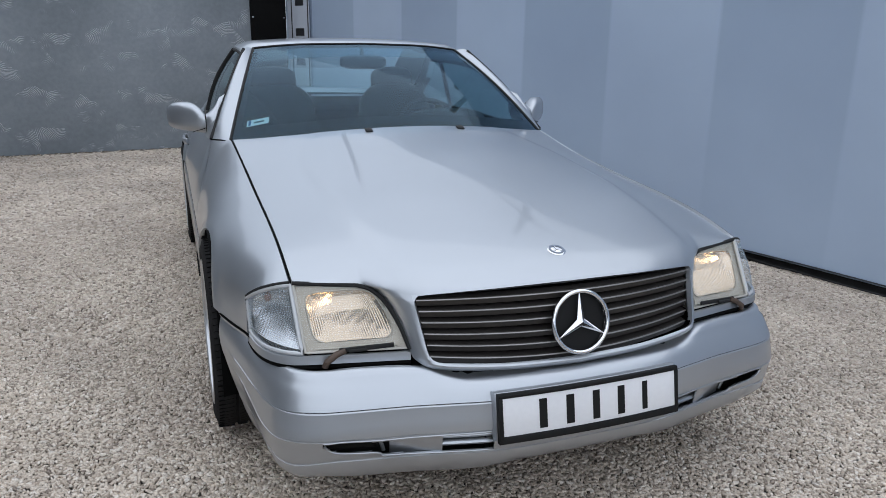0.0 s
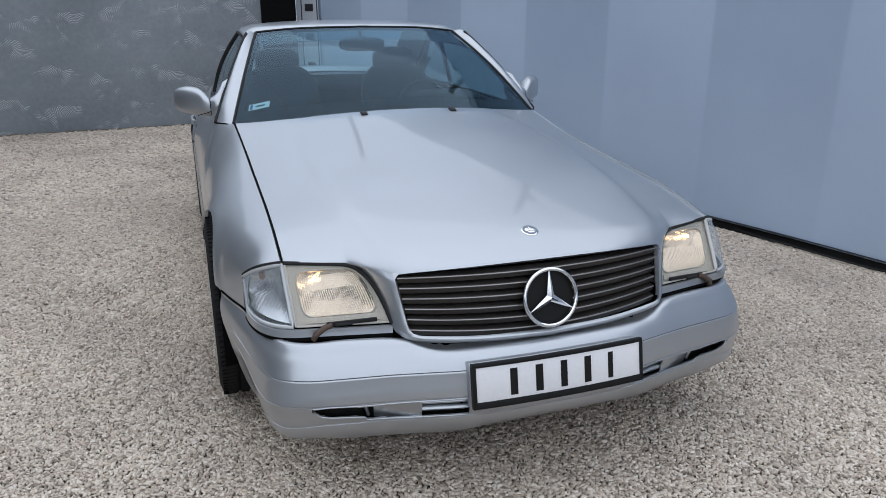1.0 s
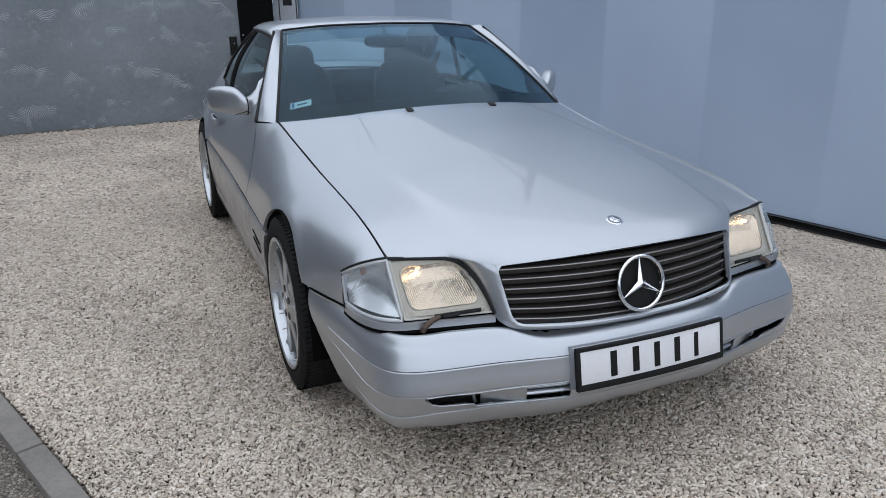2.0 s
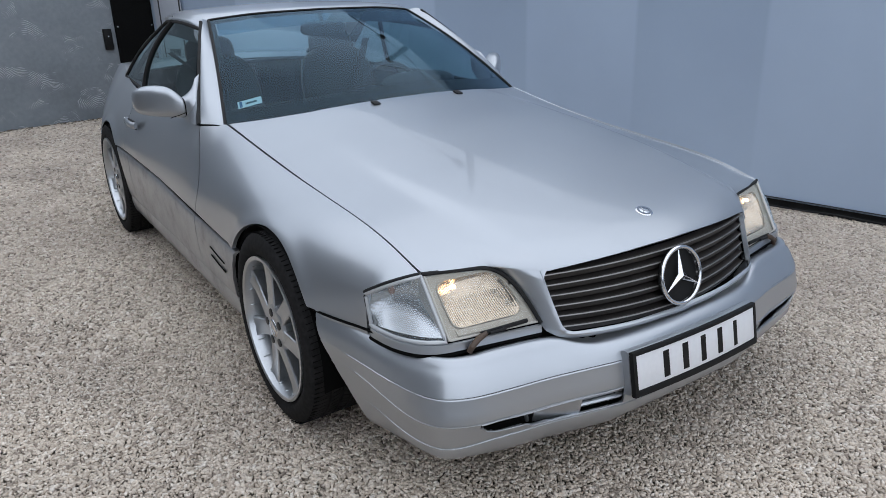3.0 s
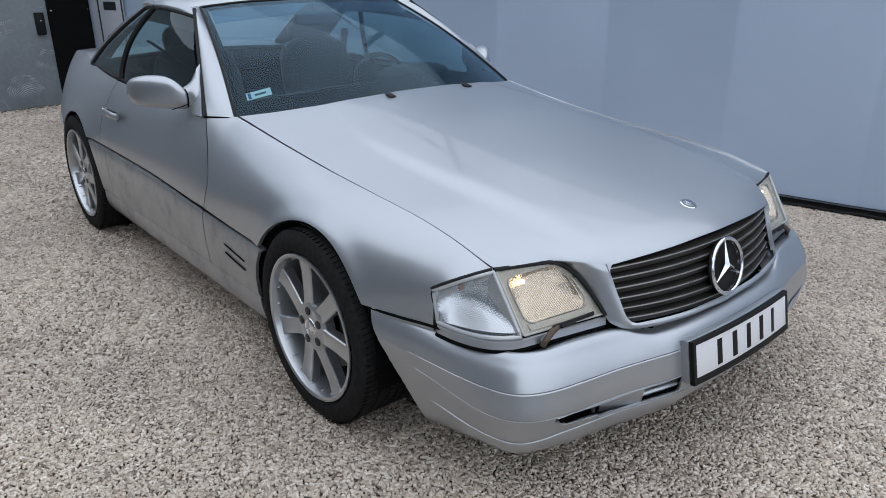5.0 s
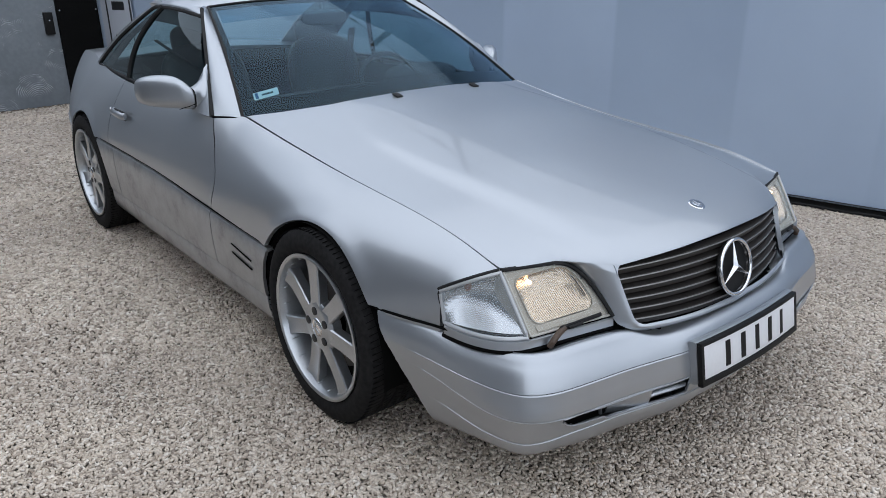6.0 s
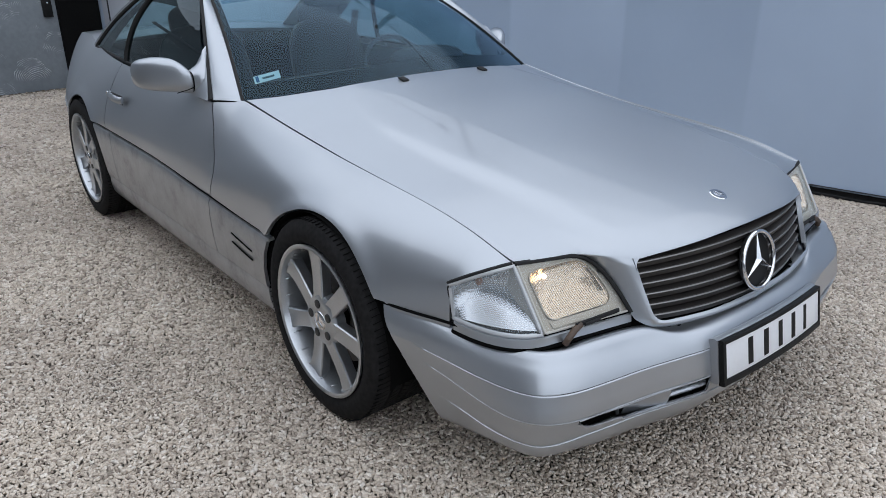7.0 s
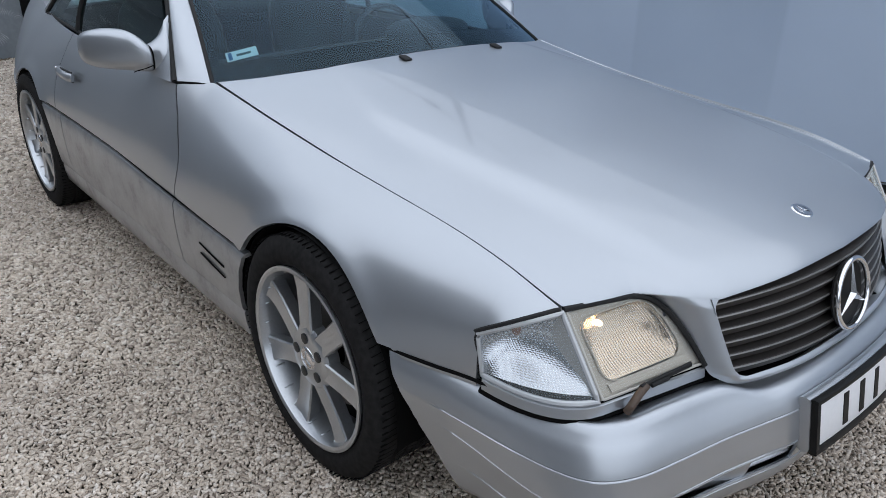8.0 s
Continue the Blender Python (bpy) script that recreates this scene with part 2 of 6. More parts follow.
def block(bm, size, m=None, bevel=0.004, segments=2):
    """A bevelled box of that size at the pose m."""
    one = bmesh.ops.create_cube(bm, size=1.0)["verts"]
    bmesh.ops.scale(bm, vec=size, verts=one)
    if bevel:
        edges = list({e for v in one for e in v.link_edges})
        made = bmesh.ops.bevel(bm, geom=edges, offset=min(bevel, 0.45 * min(size)), segments=segments, profile=0.5, affect="EDGES")
        one = list({v for f in made["faces"] for v in f.verts} | {v for v in one if v.is_valid})
    if m is not None:
        bmesh.ops.transform(bm, matrix=m, verts=one)
    return bm


def box(size, m=None, bevel=0.004, segments=2):
    return block(bmesh.new(), size, m, bevel, segments)


def lathe(profile, sides=64, axis="X", sweep=math.tau, start=0.0):
    """Turns (radius, along) pairs about an axis through the origin."""
    bm = bmesh.new()
    full = abs(sweep - math.tau) < 1e-6
    n = sides if full else sides + 1
    rings = []
    for k in range(n):
        a = start + sweep * k / sides
        rings.append([bm.verts.new((x, r * math.cos(a), r * math.sin(a)) if axis == "X" else (r * math.cos(a), r * math.sin(a), x)) for r, x in profile])
    for k in range(sides):
        r, s = rings[k], rings[(k + 1) % n]
        for j in range(len(profile) - 1):
            bm.faces.new((r[j], r[j + 1], s[j + 1], s[j]))
    bmesh.ops.remove_doubles(bm, verts=bm.verts, dist=1e-6)
    bmesh.ops.recalc_face_normals(bm, faces=bm.faces)
    return bm


def blob(radii, power=2.6, nu=28, nv=18):
    """A rounded, slightly boxy pebble form."""
    bm = bmesh.new()
    sp = lambda c: math.copysign(abs(c) ** (2 / power), c)
    rows = []
    for i in range(nv + 1):
        th = math.pi * i / nv - math.pi / 2
        rows.append([bm.verts.new((radii[0] * sp(math.cos(th)) * sp(math.cos(ph)), radii[1] * sp(math.cos(th)) * sp(math.sin(ph)), radii[2] * sp(math.sin(th))))
                     for ph in (math.tau * k / nu for k in range(nu))])
    for i in range(nv):
        for k in range(nu):
            bm.faces.new((rows[i][k], rows[i][(k + 1) % nu], rows[i + 1][(k + 1) % nu], rows[i + 1][k]))
    bmesh.ops.remove_doubles(bm, verts=bm.verts, dist=1e-5)
    bmesh.ops.recalc_face_normals(bm, faces=bm.faces)
    return bm


def moved(bm, m):
    bmesh.ops.transform(bm, matrix=m, verts=bm.verts)
    if m.determinant() < 0:
        bmesh.ops.reverse_faces(bm, faces=bm.faces)
    return bm


def thing(name, label, category, group=""):
    return tagged(new(name), label, category, group)


# ---- yard ----
def ground_height(x, y):
    """Level under the car, rising a little to the back wall."""
    return 0.05 * max(0.0, (y - 4.5) / 3.3) ** 1.5 if y < 9 else 0.05


KERB = lambda y: -1.41 - 0.40 * y


def back_y(x):
    return 7.78 + 0.10 * x


FENCE_LINE = spline([(0.47, 7.83), (1.45, 4.85), (2.40, 1.87), (2.76, 0.45), (3.35, -1.8), (4.4, -6.9)], 240)


def tyre_material():
    m = material("tyre_rubber", (0.014,) * 3, 0.85, spec=0.12)
    v = coords(m)
    n = node(m, "TexNoise", Scale=60.0, Detail=5.0)
    link(m, v, n.inputs["Vector"])
    link(m, ramp(m, n.outputs["Fac"], [(0.3, (0.011,) * 3), (0.75, (0.023, 0.022, 0.022))]), bsdf(m).inputs["Base Color"])
    b = node(m, "Bump", Strength=0.2, Distance=0.001)
    link(m, n.outputs["Fac"], b.inputs["Height"])
    link(m, b.outputs["Normal"], bsdf(m).inputs["Normal"])
    return m


def stucco_material():
    """Grey rendered wall with combed fan-shaped trowel marks in patches."""
    m = material("combed_stucco", (0.3, 0.3, 0.3), 0.75)
    v = coords(m)
    split, flat = node(m, "SeparateXYZ"), node(m, "CombineXYZ")
    link(m, v, split.inputs[0]), link(m, split.outputs["X"], flat.inputs["X"]), link(m, split.outputs["Z"], flat.inputs["Y"])
    bend, bent = node(m, "TexNoise", Scale=4.2, Detail=3.0), node(m, "VectorMath")
    link(m, flat.outputs[0], bend.inputs["Vector"])
    bent.operation = "MULTIPLY_ADD"
    bent.inputs[1].default_value = (0.13, 0.10, 0.0)
    link(m, bend.outputs["Color"], bent.inputs[0]), link(m, flat.outputs[0], bent.inputs[2])
    vor = node(m, "TexVoronoi", Scale=2.7, Randomness=1.0)
    vor.voronoi_dimensions = "2D"
    link(m, bent.outputs[0], vor.inputs["Vector"])
    away, parts = node(m, "VectorMath"), node(m, "SeparateXYZ")
    away.operation = "SUBTRACT"
    link(m, bent.outputs[0], away.inputs[0]), link(m, vor.outputs["Position"], away.inputs[1]), link(m, away.outputs[0], parts.inputs[0])
    fan = ramp(m, parts.outputs["Y"], [(0.03, (0, 0, 0)), (0.10, (1, 1, 1))])
    wave = node(m, "Math")
    wave.operation = "MULTIPLY"
    wave.inputs[1].default_value = 135.0
    link(m, vor.outputs["Distance"], wave.inputs[0])
    sine = node(m, "Math")
    sine.operation = "SINE"
    link(m, wave.outputs[0], sine.inputs[0])
    patch, cloudy, fine = node(m, "TexNoise", Scale=5.5, Detail=4.0), node(m, "TexNoise", Scale=1.1, Detail=8.0), node(m, "TexNoise", Scale=70.0, Detail=4.0)
    for t in (patch, cloudy, fine):
        link(m, v, t.inputs["Vector"])
    mask = ramp(m, patch.outputs["Fac"], [(0.49, (0, 0, 0)), (0.57, (1, 1, 1))])
    comb = node(m, "Math")
    comb.operation = "MULTIPLY"
    fans = node(m, "Math")
    fans.operation = "MULTIPLY"
    link(m, mask, fans.inputs[0]), link(m, fan, fans.inputs[1])
    link(m, sine.outputs[0], comb.inputs[0]), link(m, fans.outputs[0], comb.inputs[1])
    base = ramp(m, cloudy.outputs["Fac"], [(0.3, (0.158, 0.177, 0.194)), (0.7, (0.245, 0.270, 0.292))])
    line = ramp(m, comb.outputs[0], [(0.0, (0, 0, 0)), (0.9, (0.95,) * 3)])
    grain, speck = node(m, "MixRGB"), node(m, "TexNoise", Scale=24.0, Detail=7.0)
    grain.blend_type = "MULTIPLY"
    grain.inputs[0].default_value = 1.0
    link(m, v, speck.inputs["Vector"]), link(m, base, grain.inputs[1])
    link(m, ramp(m, speck.outputs["Fac"], [(0.32, (0.93, 0.93, 0.94)), (0.68, (1.07, 1.07, 1.06))]), grain.inputs[2])
    mix = node(m, "MixRGB")
    link(m, line, mix.inputs[0]), link(m, grain.outputs[0], mix.inputs[1])
    mix.inputs[2].default_value = (0.46, 0.48, 0.50, 1)
    link(m, mix.outputs[0], bsdf(m).inputs["Base Color"])
    b1 = node(m, "Bump", Strength=0.5, Distance=0.004)
    link(m, comb.outputs[0], b1.inputs["Height"])
    b2 = node(m, "Bump", Strength=0.25, Distance=0.003)
    link(m, fine.outputs["Fac"], b2.inputs["Height"]), link(m, b1.outputs["Normal"], b2.inputs["Normal"])
    link(m, b2.outputs["Normal"], bsdf(m).inputs["Normal"])
    return m


def stone_material():
    m = material("limestone_chippings", (0.5, 0.47, 0.43), 0.8)
    geo = node(m, "NewGeometry")
    tone = ramp(m, geo.outputs["Random Per Island"], [(0.0, (0.26, 0.215, 0.178)), (0.14, (0.50, 0.427, 0.352)), (0.45, (0.635, 0.550, 0.463)), (0.8, (0.73, 0.645, 0.552)), (1.0, (0.83, 0.765, 0.69))])
    v = coords(m)
    n, big = node(m, "TexNoise", Scale=150.0, Detail=4.0), node(m, "TexNoise", Scale=1.3, Detail=5.0)
    link(m, v, n.inputs["Vector"]), link(m, v, big.inputs["Vector"])
    mul = node(m, "MixRGB")
    mul.blend_type = "MULTIPLY"
    mul.inputs[0].default_value = 1.0
    link(m, tone, mul.inputs[1])
    link(m, ramp(m, n.outputs["Fac"], [(0.3, (0.80,) * 3), (0.7, (1.06, 1.05, 1.04))]), mul.inputs[2])
    mul2 = node(m, "MixRGB")
    mul2.blend_type = "MULTIPLY"
    mul2.inputs[0].default_value = 1.0
    link(m, mul.outputs[0], mul2.inputs[1])
    link(m, ramp(m, big.outputs["Fac"], [(0.3, (0.80, 0.785, 0.775)), (0.62, (1.06, 1.05, 1.03))]), mul2.inputs[2])
    link(m, mul2.outputs[0], bsdf(m).inputs["Base Color"])
    b = node(m, "Bump", Strength=0.3, Distance=0.001)
    link(m, n.outputs["Fac"], b.inputs["Height"])
    link(m, b.outputs["Normal"], bsdf(m).inputs["Normal"])
    return m


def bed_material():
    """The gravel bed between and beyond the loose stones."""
    m = material("gravel_bed", (0.3, 0.27, 0.24), 0.9)
    v = coords(m)
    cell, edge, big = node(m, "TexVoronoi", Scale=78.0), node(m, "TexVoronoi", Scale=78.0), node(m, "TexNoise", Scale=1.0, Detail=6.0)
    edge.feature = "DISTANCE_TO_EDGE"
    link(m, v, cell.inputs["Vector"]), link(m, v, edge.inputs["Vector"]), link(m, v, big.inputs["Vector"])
    grey = node(m, "SeparateColor")
    link(m, cell.outputs["Color"], grey.inputs[0])
    # dark tones stand for the shade in crevices, darkest along stone edges
    stones = ramp(m, grey.outputs[0], [(0.0, (0.14, 0.119, 0.098)), (0.4, (0.24, 0.209, 0.174)), (1.0, (0.37, 0.330, 0.279))])
    shaded_soil = node(m, "MixRGB")
    link(m, ramp(m, edge.outputs["Distance"], [(0.04, (0, 0, 0)), (0.14, (1, 1, 1))]), shaded_soil.inputs[0])
    shaded_soil.inputs[1].default_value = (0.055, 0.047, 0.039, 1)
    link(m, stones, shaded_soil.inputs[2])
    tone = shaded_soil.outputs[0]
    mul = node(m, "MixRGB")
    mul.blend_type = "MULTIPLY"
    mul.inputs[0].default_value = 1.0
    link(m, tone, mul.inputs[1])
    link(m, ramp(m, big.outputs["Fac"], [(0.3, (0.85,) * 3), (0.7, (1.05, 1.03, 1.0))]), mul.inputs[2])
    link(m, mul.outputs[0], bsdf(m).inputs["Base Color"])
    b = node(m, "Bump", Strength=0.9, Distance=0.010)
    b.invert = True
    link(m, cell.outputs["Distance"], b.inputs["Height"])
    link(m, b.outputs["Normal"], bsdf(m).inputs["Normal"])
    return m


def cloth_material():
    """Grey-blue cloth sewn from upright widths that differ in tone."""
    m = material("grey_blue_screen_cloth", (0.33, 0.37, 0.46), 0.7)
    v = coords(m)
    split, soft, weave = node(m, "SeparateXYZ"), node(m, "TexNoise", Scale=0.9, Detail=4.0), node(m, "TexNoise", Scale=420.0, Detail=2.0)
    link(m, v, split.inputs[0]), link(m, v, soft.inputs["Vector"]), link(m, v, weave.inputs["Vector"])
    # widths of 0.81 m, one darker, one paler, the difference growing with height
    along, turns = node(m, "Math"), node(m, "Math")
    along.operation, turns.operation = "MULTIPLY_ADD", "PINGPONG"
    along.inputs[1].default_value, along.inputs[2].default_value = 1 / 0.813, -(7.2 - 0.5 * 0.813) / 0.813 + 40
    turns.inputs[1].default_value = 1.0
    link(m, split.outputs["Y"], along.inputs[0]), link(m, along.outputs[0], turns.inputs[0])
    dark = ramp(m, turns.outputs[0], [(0.485, (1, 1, 1)), (0.515, (0, 0, 0))])
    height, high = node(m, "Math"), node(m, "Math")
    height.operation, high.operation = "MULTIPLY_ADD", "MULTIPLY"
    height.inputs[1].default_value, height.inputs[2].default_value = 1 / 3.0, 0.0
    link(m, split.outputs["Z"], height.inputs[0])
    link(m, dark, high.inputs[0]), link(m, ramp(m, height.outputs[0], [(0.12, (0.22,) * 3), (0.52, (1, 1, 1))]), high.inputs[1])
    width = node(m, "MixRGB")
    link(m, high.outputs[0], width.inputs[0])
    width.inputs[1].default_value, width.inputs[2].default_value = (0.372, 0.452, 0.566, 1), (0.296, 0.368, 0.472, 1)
    tone = width.outputs[0]
    mul = node(m, "MixRGB")
    mul.blend_type = "MULTIPLY"
    mul.inputs[0].default_value = 1.0
    link(m, tone, mul.inputs[1])
    link(m, ramp(m, soft.outputs["Fac"], [(0.3, (0.93, 0.93, 0.94)), (0.7, (1.06, 1.06, 1.05))]), mul.inputs[2])
    link(m, mul.outputs[0], bsdf(m).inputs["Base Color"])
    b = node(m, "Bump", Strength=0.06, Distance=0.001)
    link(m, weave.outputs["Fac"], b.inputs["Height"])
    link(m, b.outputs["Normal"], bsdf(m).inputs["Normal"])
    return m


TYRE = tyre_material()
STUCCO, STONE, BED = stucco_material(), stone_material(), bed_material()
CLOTH = cloth_material()
DARK_DOOR = mottled(material("black_door_sheet", (0.006,) * 3, 0.75, spec=0.06), (0.004,) * 3, (0.008,) * 3, 2, 60, 0.05)
CONCRETE = mottled(material("kerb_concrete", (0.22, 0.205, 0.185), 0.85), (0.15, 0.138, 0.122), (0.26, 0.24, 0.215), 6, 80, 0.4)
PAVING = mottled(material("paving_concrete", (0.27, 0.265, 0.255), 0.85), (0.22, 0.215, 0.208), (0.32, 0.313, 0.305), 3, 70, 0.3)
PLAIN_WALL = mottled(material("plain_grey_render", (0.26, 0.265, 0.27), 0.8), (0.22, 0.225, 0.23), (0.29, 0.295, 0.30), 1.2, 60, 0.2)
DARK_WALL = mottled(material("plain_dark_render", (0.15,) * 3, 0.8), (0.12, 0.125, 0.13), (0.18, 0.185, 0.19), 1.2, 60, 0.2)
BANNER = mottled(material("banner_pale", (0.42, 0.45, 0.50), 0.6), (0.40, 0.43, 0.485), (0.45, 0.48, 0.53), 2, 90, 0.03)
BLACK_PRINT = material("black_print", (0.015, 0.016, 0.018), 0.5)


def structure(name, bm, mat, label, category, smooth=0):
    return tagged(part(name, bm, mat, None, "", smooth), label, category, kind="structure")


# ground: one sheet to the far walls
bm = bmesh.new()
xs, ys = np.concatenate([np.linspace(-60, -8, 6), np.linspace(-7, 6, 40), np.linspace(8, 60, 6)]), np.concatenate([np.linspace(-60, -9, 6), np.linspace(-8, 9.5, 60), np.linspace(12, 60, 6)])
vs = [[bm.verts.new((x, y, ground_height(x, y) - 0.015)) for x in xs] for y in ys]
for i in range(len(ys) - 1):
    for j in range(len(xs) - 1):
        bm.faces.new((vs[i][j], vs[i][j + 1], vs[i + 1][j + 1], vs[i + 1][j]))
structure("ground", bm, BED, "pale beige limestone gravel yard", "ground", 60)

WALL_HIGH, FENCE_HIGH = 3.2, 2.85


def wall_between(name, p, q, thick, high, mat, label):
    p, q = Vector((*p, 0)), Vector((*q, 0))
    d = (q - p)
    m = Matrix.Translation((p + q) / 2 + Vector((0, 0, high / 2 - 0.1))) @ Matrix.Rotation(math.atan2(d.y, d.x), 4, "Z")
    return structure(name, box((d.length, thick, high), m, 0.01), mat, label, "wall")


# back wall: its front face lies on back_y
DOOR_X0, DOOR_X1 = 0.035, 0.455
tilt = math.atan(0.10)
off = Vector((-math.sin(tilt), math.cos(tilt))) * 0.11
p = lambda x: (x + off.x, back_y(x) + off.y)
wall_between("wall_north", p(-7.2), p(DOOR_X0 + 0.06), 0.22, WALL_HIGH, STUCCO, "grey stucco wall with combed fan-shaped trowel marks")
wall_between("wall_north_return", p(0.60), p(5.5), 0.22, WALL_HIGH, PLAIN_WALL, "plain grey wall behind the cloth screen")
# west wall is unseen, added to darken what the car's side reflects
wall_between("wall_west", (-5.2, 8.0), (-5.62, -3.0), 0.2, 4.1, DARK_WALL, "unseen plain dark grey wall, added to darken reflections in the car")
wall_between("wall_southwest", (-5.62, -3.0), (-6.0, -13.0), 0.2, 1.9, PLAIN_WALL, "plain grey low yard wall")
wall_between("wall_south", (-7.4, -13.0), (7.5, -13.0), 0.2, 1.7, PLAIN_WALL, "plain grey yard wall")

# dark sheet door between wall and screen
m_door = Matrix.Translation((0, 0, 0)) @ Matrix.Translation((0.5 * (DOOR_X0 + DOOR_X1), back_y(0.25) - 0.018, 1.42)) @ Matrix.Rotation(tilt, 4, "Z")
door_1 = structure("door_1", box((DOOR_X1 - DOOR_X0, 0.05, 2.84), m_door, 0.004), DARK_DOOR, "black sheet door panel beside the stucco wall", "door")
for x in (-0.185, 0.185):
    for z in (-0.32, 0.22, 0.76):
        b = lathe([(0, 0.006), (0.008, 0.005), (0.011, 0.0), (0.011, -0.004)], 14, "Z")
        part("bolt", moved(b, m_door @ Matrix.Translation((x, -0.026, z - 0.09)) @ Matrix.Rotation(math.radians(90), 4, "X")), CHROME, door_1)
# latch box on the wall
latch = part("latch_box", box((0.085, 0.05, 0.22), Matrix.Translation((-0.055, back_y(-0.055) - 0.022, 0.885)) @ pose(0, 0, 0, 0, 0, math.degrees(tilt)), 0.006), PLATE_BLACK, None)
tagged(latch, "black metal latch box fixed to the stucco wall", "latch box")
part("latch_screw", moved(lathe([(0, 0.004), (0.007, 0.003), (0.009, 0)], 12, "Z"), Matrix.Translation((-0.05, back_y(-0.055) - 0.047, 0.915)) @ Matrix.Rotation(math.radians(90), 4, "X")), CHROME, latch)


# cloth screen with soft upright folds
def fold(s, z):
    return 0.006 * math.sin(s * 3.7 + 0.5 + 0.2 * z) + 0.0008 * math.sin(s * 9.1 + 1.7 + 0.45 * z) + 0.012 * math.sin(s * 1.9) * (1 - z / 3)


def fence_at(i, out=0.0):
    p = FENCE_LINE[i]
    t = (FENCE_LINE[min(i + 1, 239)] - FENCE_LINE[max(i - 1, 0)]).normalized()
    n = Vector((t.y, -t.x))
    return p, n


step = (FENCE_LINE[1] - FENCE_LINE[0]).length
rows = []
for z in np.linspace(0.042, FENCE_HIGH, 24):
    row = []
    for i in range(240):
        q, n = fence_at(i)
        w = fold(i * step, z) * (0.25 + 0.75 * min(1, z / 0.8))
        row.append((q.x + n.x * w, q.y + n.y * w, z))
    rows.append(row)
sheet = grid(rows, centre=None, flange=0)
bmesh.ops.solidify(sheet, geom=sheet.faces[:], thickness=0.006)
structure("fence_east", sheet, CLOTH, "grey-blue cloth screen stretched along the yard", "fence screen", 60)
base = [[(fence_at(i)[0].x - fence_at(i)[1].x * d * -1, fence_at(i)[0].y - fence_at(i)[1].y * d * -1, z) for i in range(0, 240, 3)] for d, z in ((0.0, -0.02), (-0.014, -0.02), (-0.022, 0.02), (-0.016, 0.046), (-0.005, 0.056), (0.03, 0.056))]
fence_foot = structure("fence_foot", grid(base, centre=(-3, 2, 0.05), flange=0), RUBBER, "black rubber strip along the foot of the cloth screen", "edging", 50)
for i in (100, 118, 137, 156, 171, 186, 200, 214):
    q, n = fence_at(i)
    part("peg", moved(blob((0.008, 0.008, 0.008), 2.0, 10, 8), Matrix.Translation((q.x - n.x * 0.012, q.y - n.y * 0.012, 0.070))), CHROME, fence_foot)

# thin black cable lying along the foot of the screen
loose = []
for i in range(96, 216, 2):
    q, n = fence_at(i)
    w = 0.045 + 0.018 * math.sin(i * 0.31) + 0.010 * math.sin(i * 0.83)
    loose.append((q.x - abs(n.x) * w, q.y, 0.010 + 0.006 * math.sin(i * 0.57) ** 2))
tagged(part("ground_cable", rod(loose, 0.0055, 8), RUBBER, None), "thin black cable lying on gravel along the fence", "cable")

# posts that carry the screen, taller than the cloth, and a cable overhead
POST_METAL = mottled(material("post_grey", (0.1,) * 3, 0.5, 0.3), (0.07, 0.072, 0.075), (0.11, 0.112, 0.115), 4, 90, 0.05)
for x, y, high, r in ((1.98, 3.62, 3.75, 0.045), (0.80, 7.60, 4.5, 0.05)):
    tagged(part("fence_post", moved(lathe([(0, 0.0), (r, 0.0), (r, high - 0.02), (r * 0.8, high), (0, high)], 20, "Z"), Matrix.Translation((x, y, 0))), POST_METAL, None), "dark grey steel post behind the cloth screen", "post", "posts of the cloth screen")
pole_a, pole_b = Vector((3.11, 9.6, 4.41)), Vector((5.51, -7.0, 7.99))
for foot in (pole_a, pole_b):
    tagged(part("utility_pole", moved(lathe([(0, 0.0), (0.11, 0.0), (0.08, foot.z + 0.25), (0, foot.z + 0.25)], 20, "Z"), Matrix.Translation((foot.x, foot.y, 0))), CONCRETE, None), "grey concrete utility pole outside the yard", "pole", "poles of the overhead cable")
cable = tagged(part("overhead_cable", rod([pole_a.lerp(pole_b, k / 24) - Vector((0, 0, 0.06 * math.sin(math.pi * k / 24))) for k in range(25)], 0.016, 8), PLASTIC, None), "black overhead cable with a small junction box", "cable")
second = [pole_a.lerp(pole_b, k / 24) + Vector((1.25, 0, -0.25 - 0.06 * math.sin(math.pi * k / 24))) for k in range(25)]
tagged(part("overhead_cable", rod(second, 0.009, 8), PLASTIC, None), "thin black overhead cable beside the yard", "cable")
part("junction_box", box((0.12, 0.22, 0.16), Matrix.Translation(pole_a.lerp(pole_b, 0.21) - Vector((0, 0, 0.05))), 0.02), PLASTIC, cable)

# banner at the far end of the screen, bars running upwards
i0, i1 = 2, 10
P0, P1 = fence_at(i0)[0], fence_at(i1)[0]
ax = Vector((P1.x - P0.x, P1.y - P0.y, 0)).normalized()
nz = Vector((ax.y, -ax.x, 0))
nz = -nz if nz.x > 0 else nz
B = Matrix((ax, nz * -1, Vector((0, 0, 1)))).transposed().to_4x4()
B.translation = Vector(((P0.x + P1.x) / 2, (P0.y + P1.y) / 2, 1.375)) + nz * 0.045
wide = (P1 - P0).length
banner = tagged(part("banner", box((wide, 0.008, 2.5), B, 0.002), BANNER, None), "pale upright banner with black framed bars, on the cloth screen", "banner")
part("banner_frame_line", box((0.022, 0.003, 2.5), B @ Matrix.Translation((-wide * 0.30, -0.005, 0)), 0.0005, 1), BLACK_PRINT, banner)
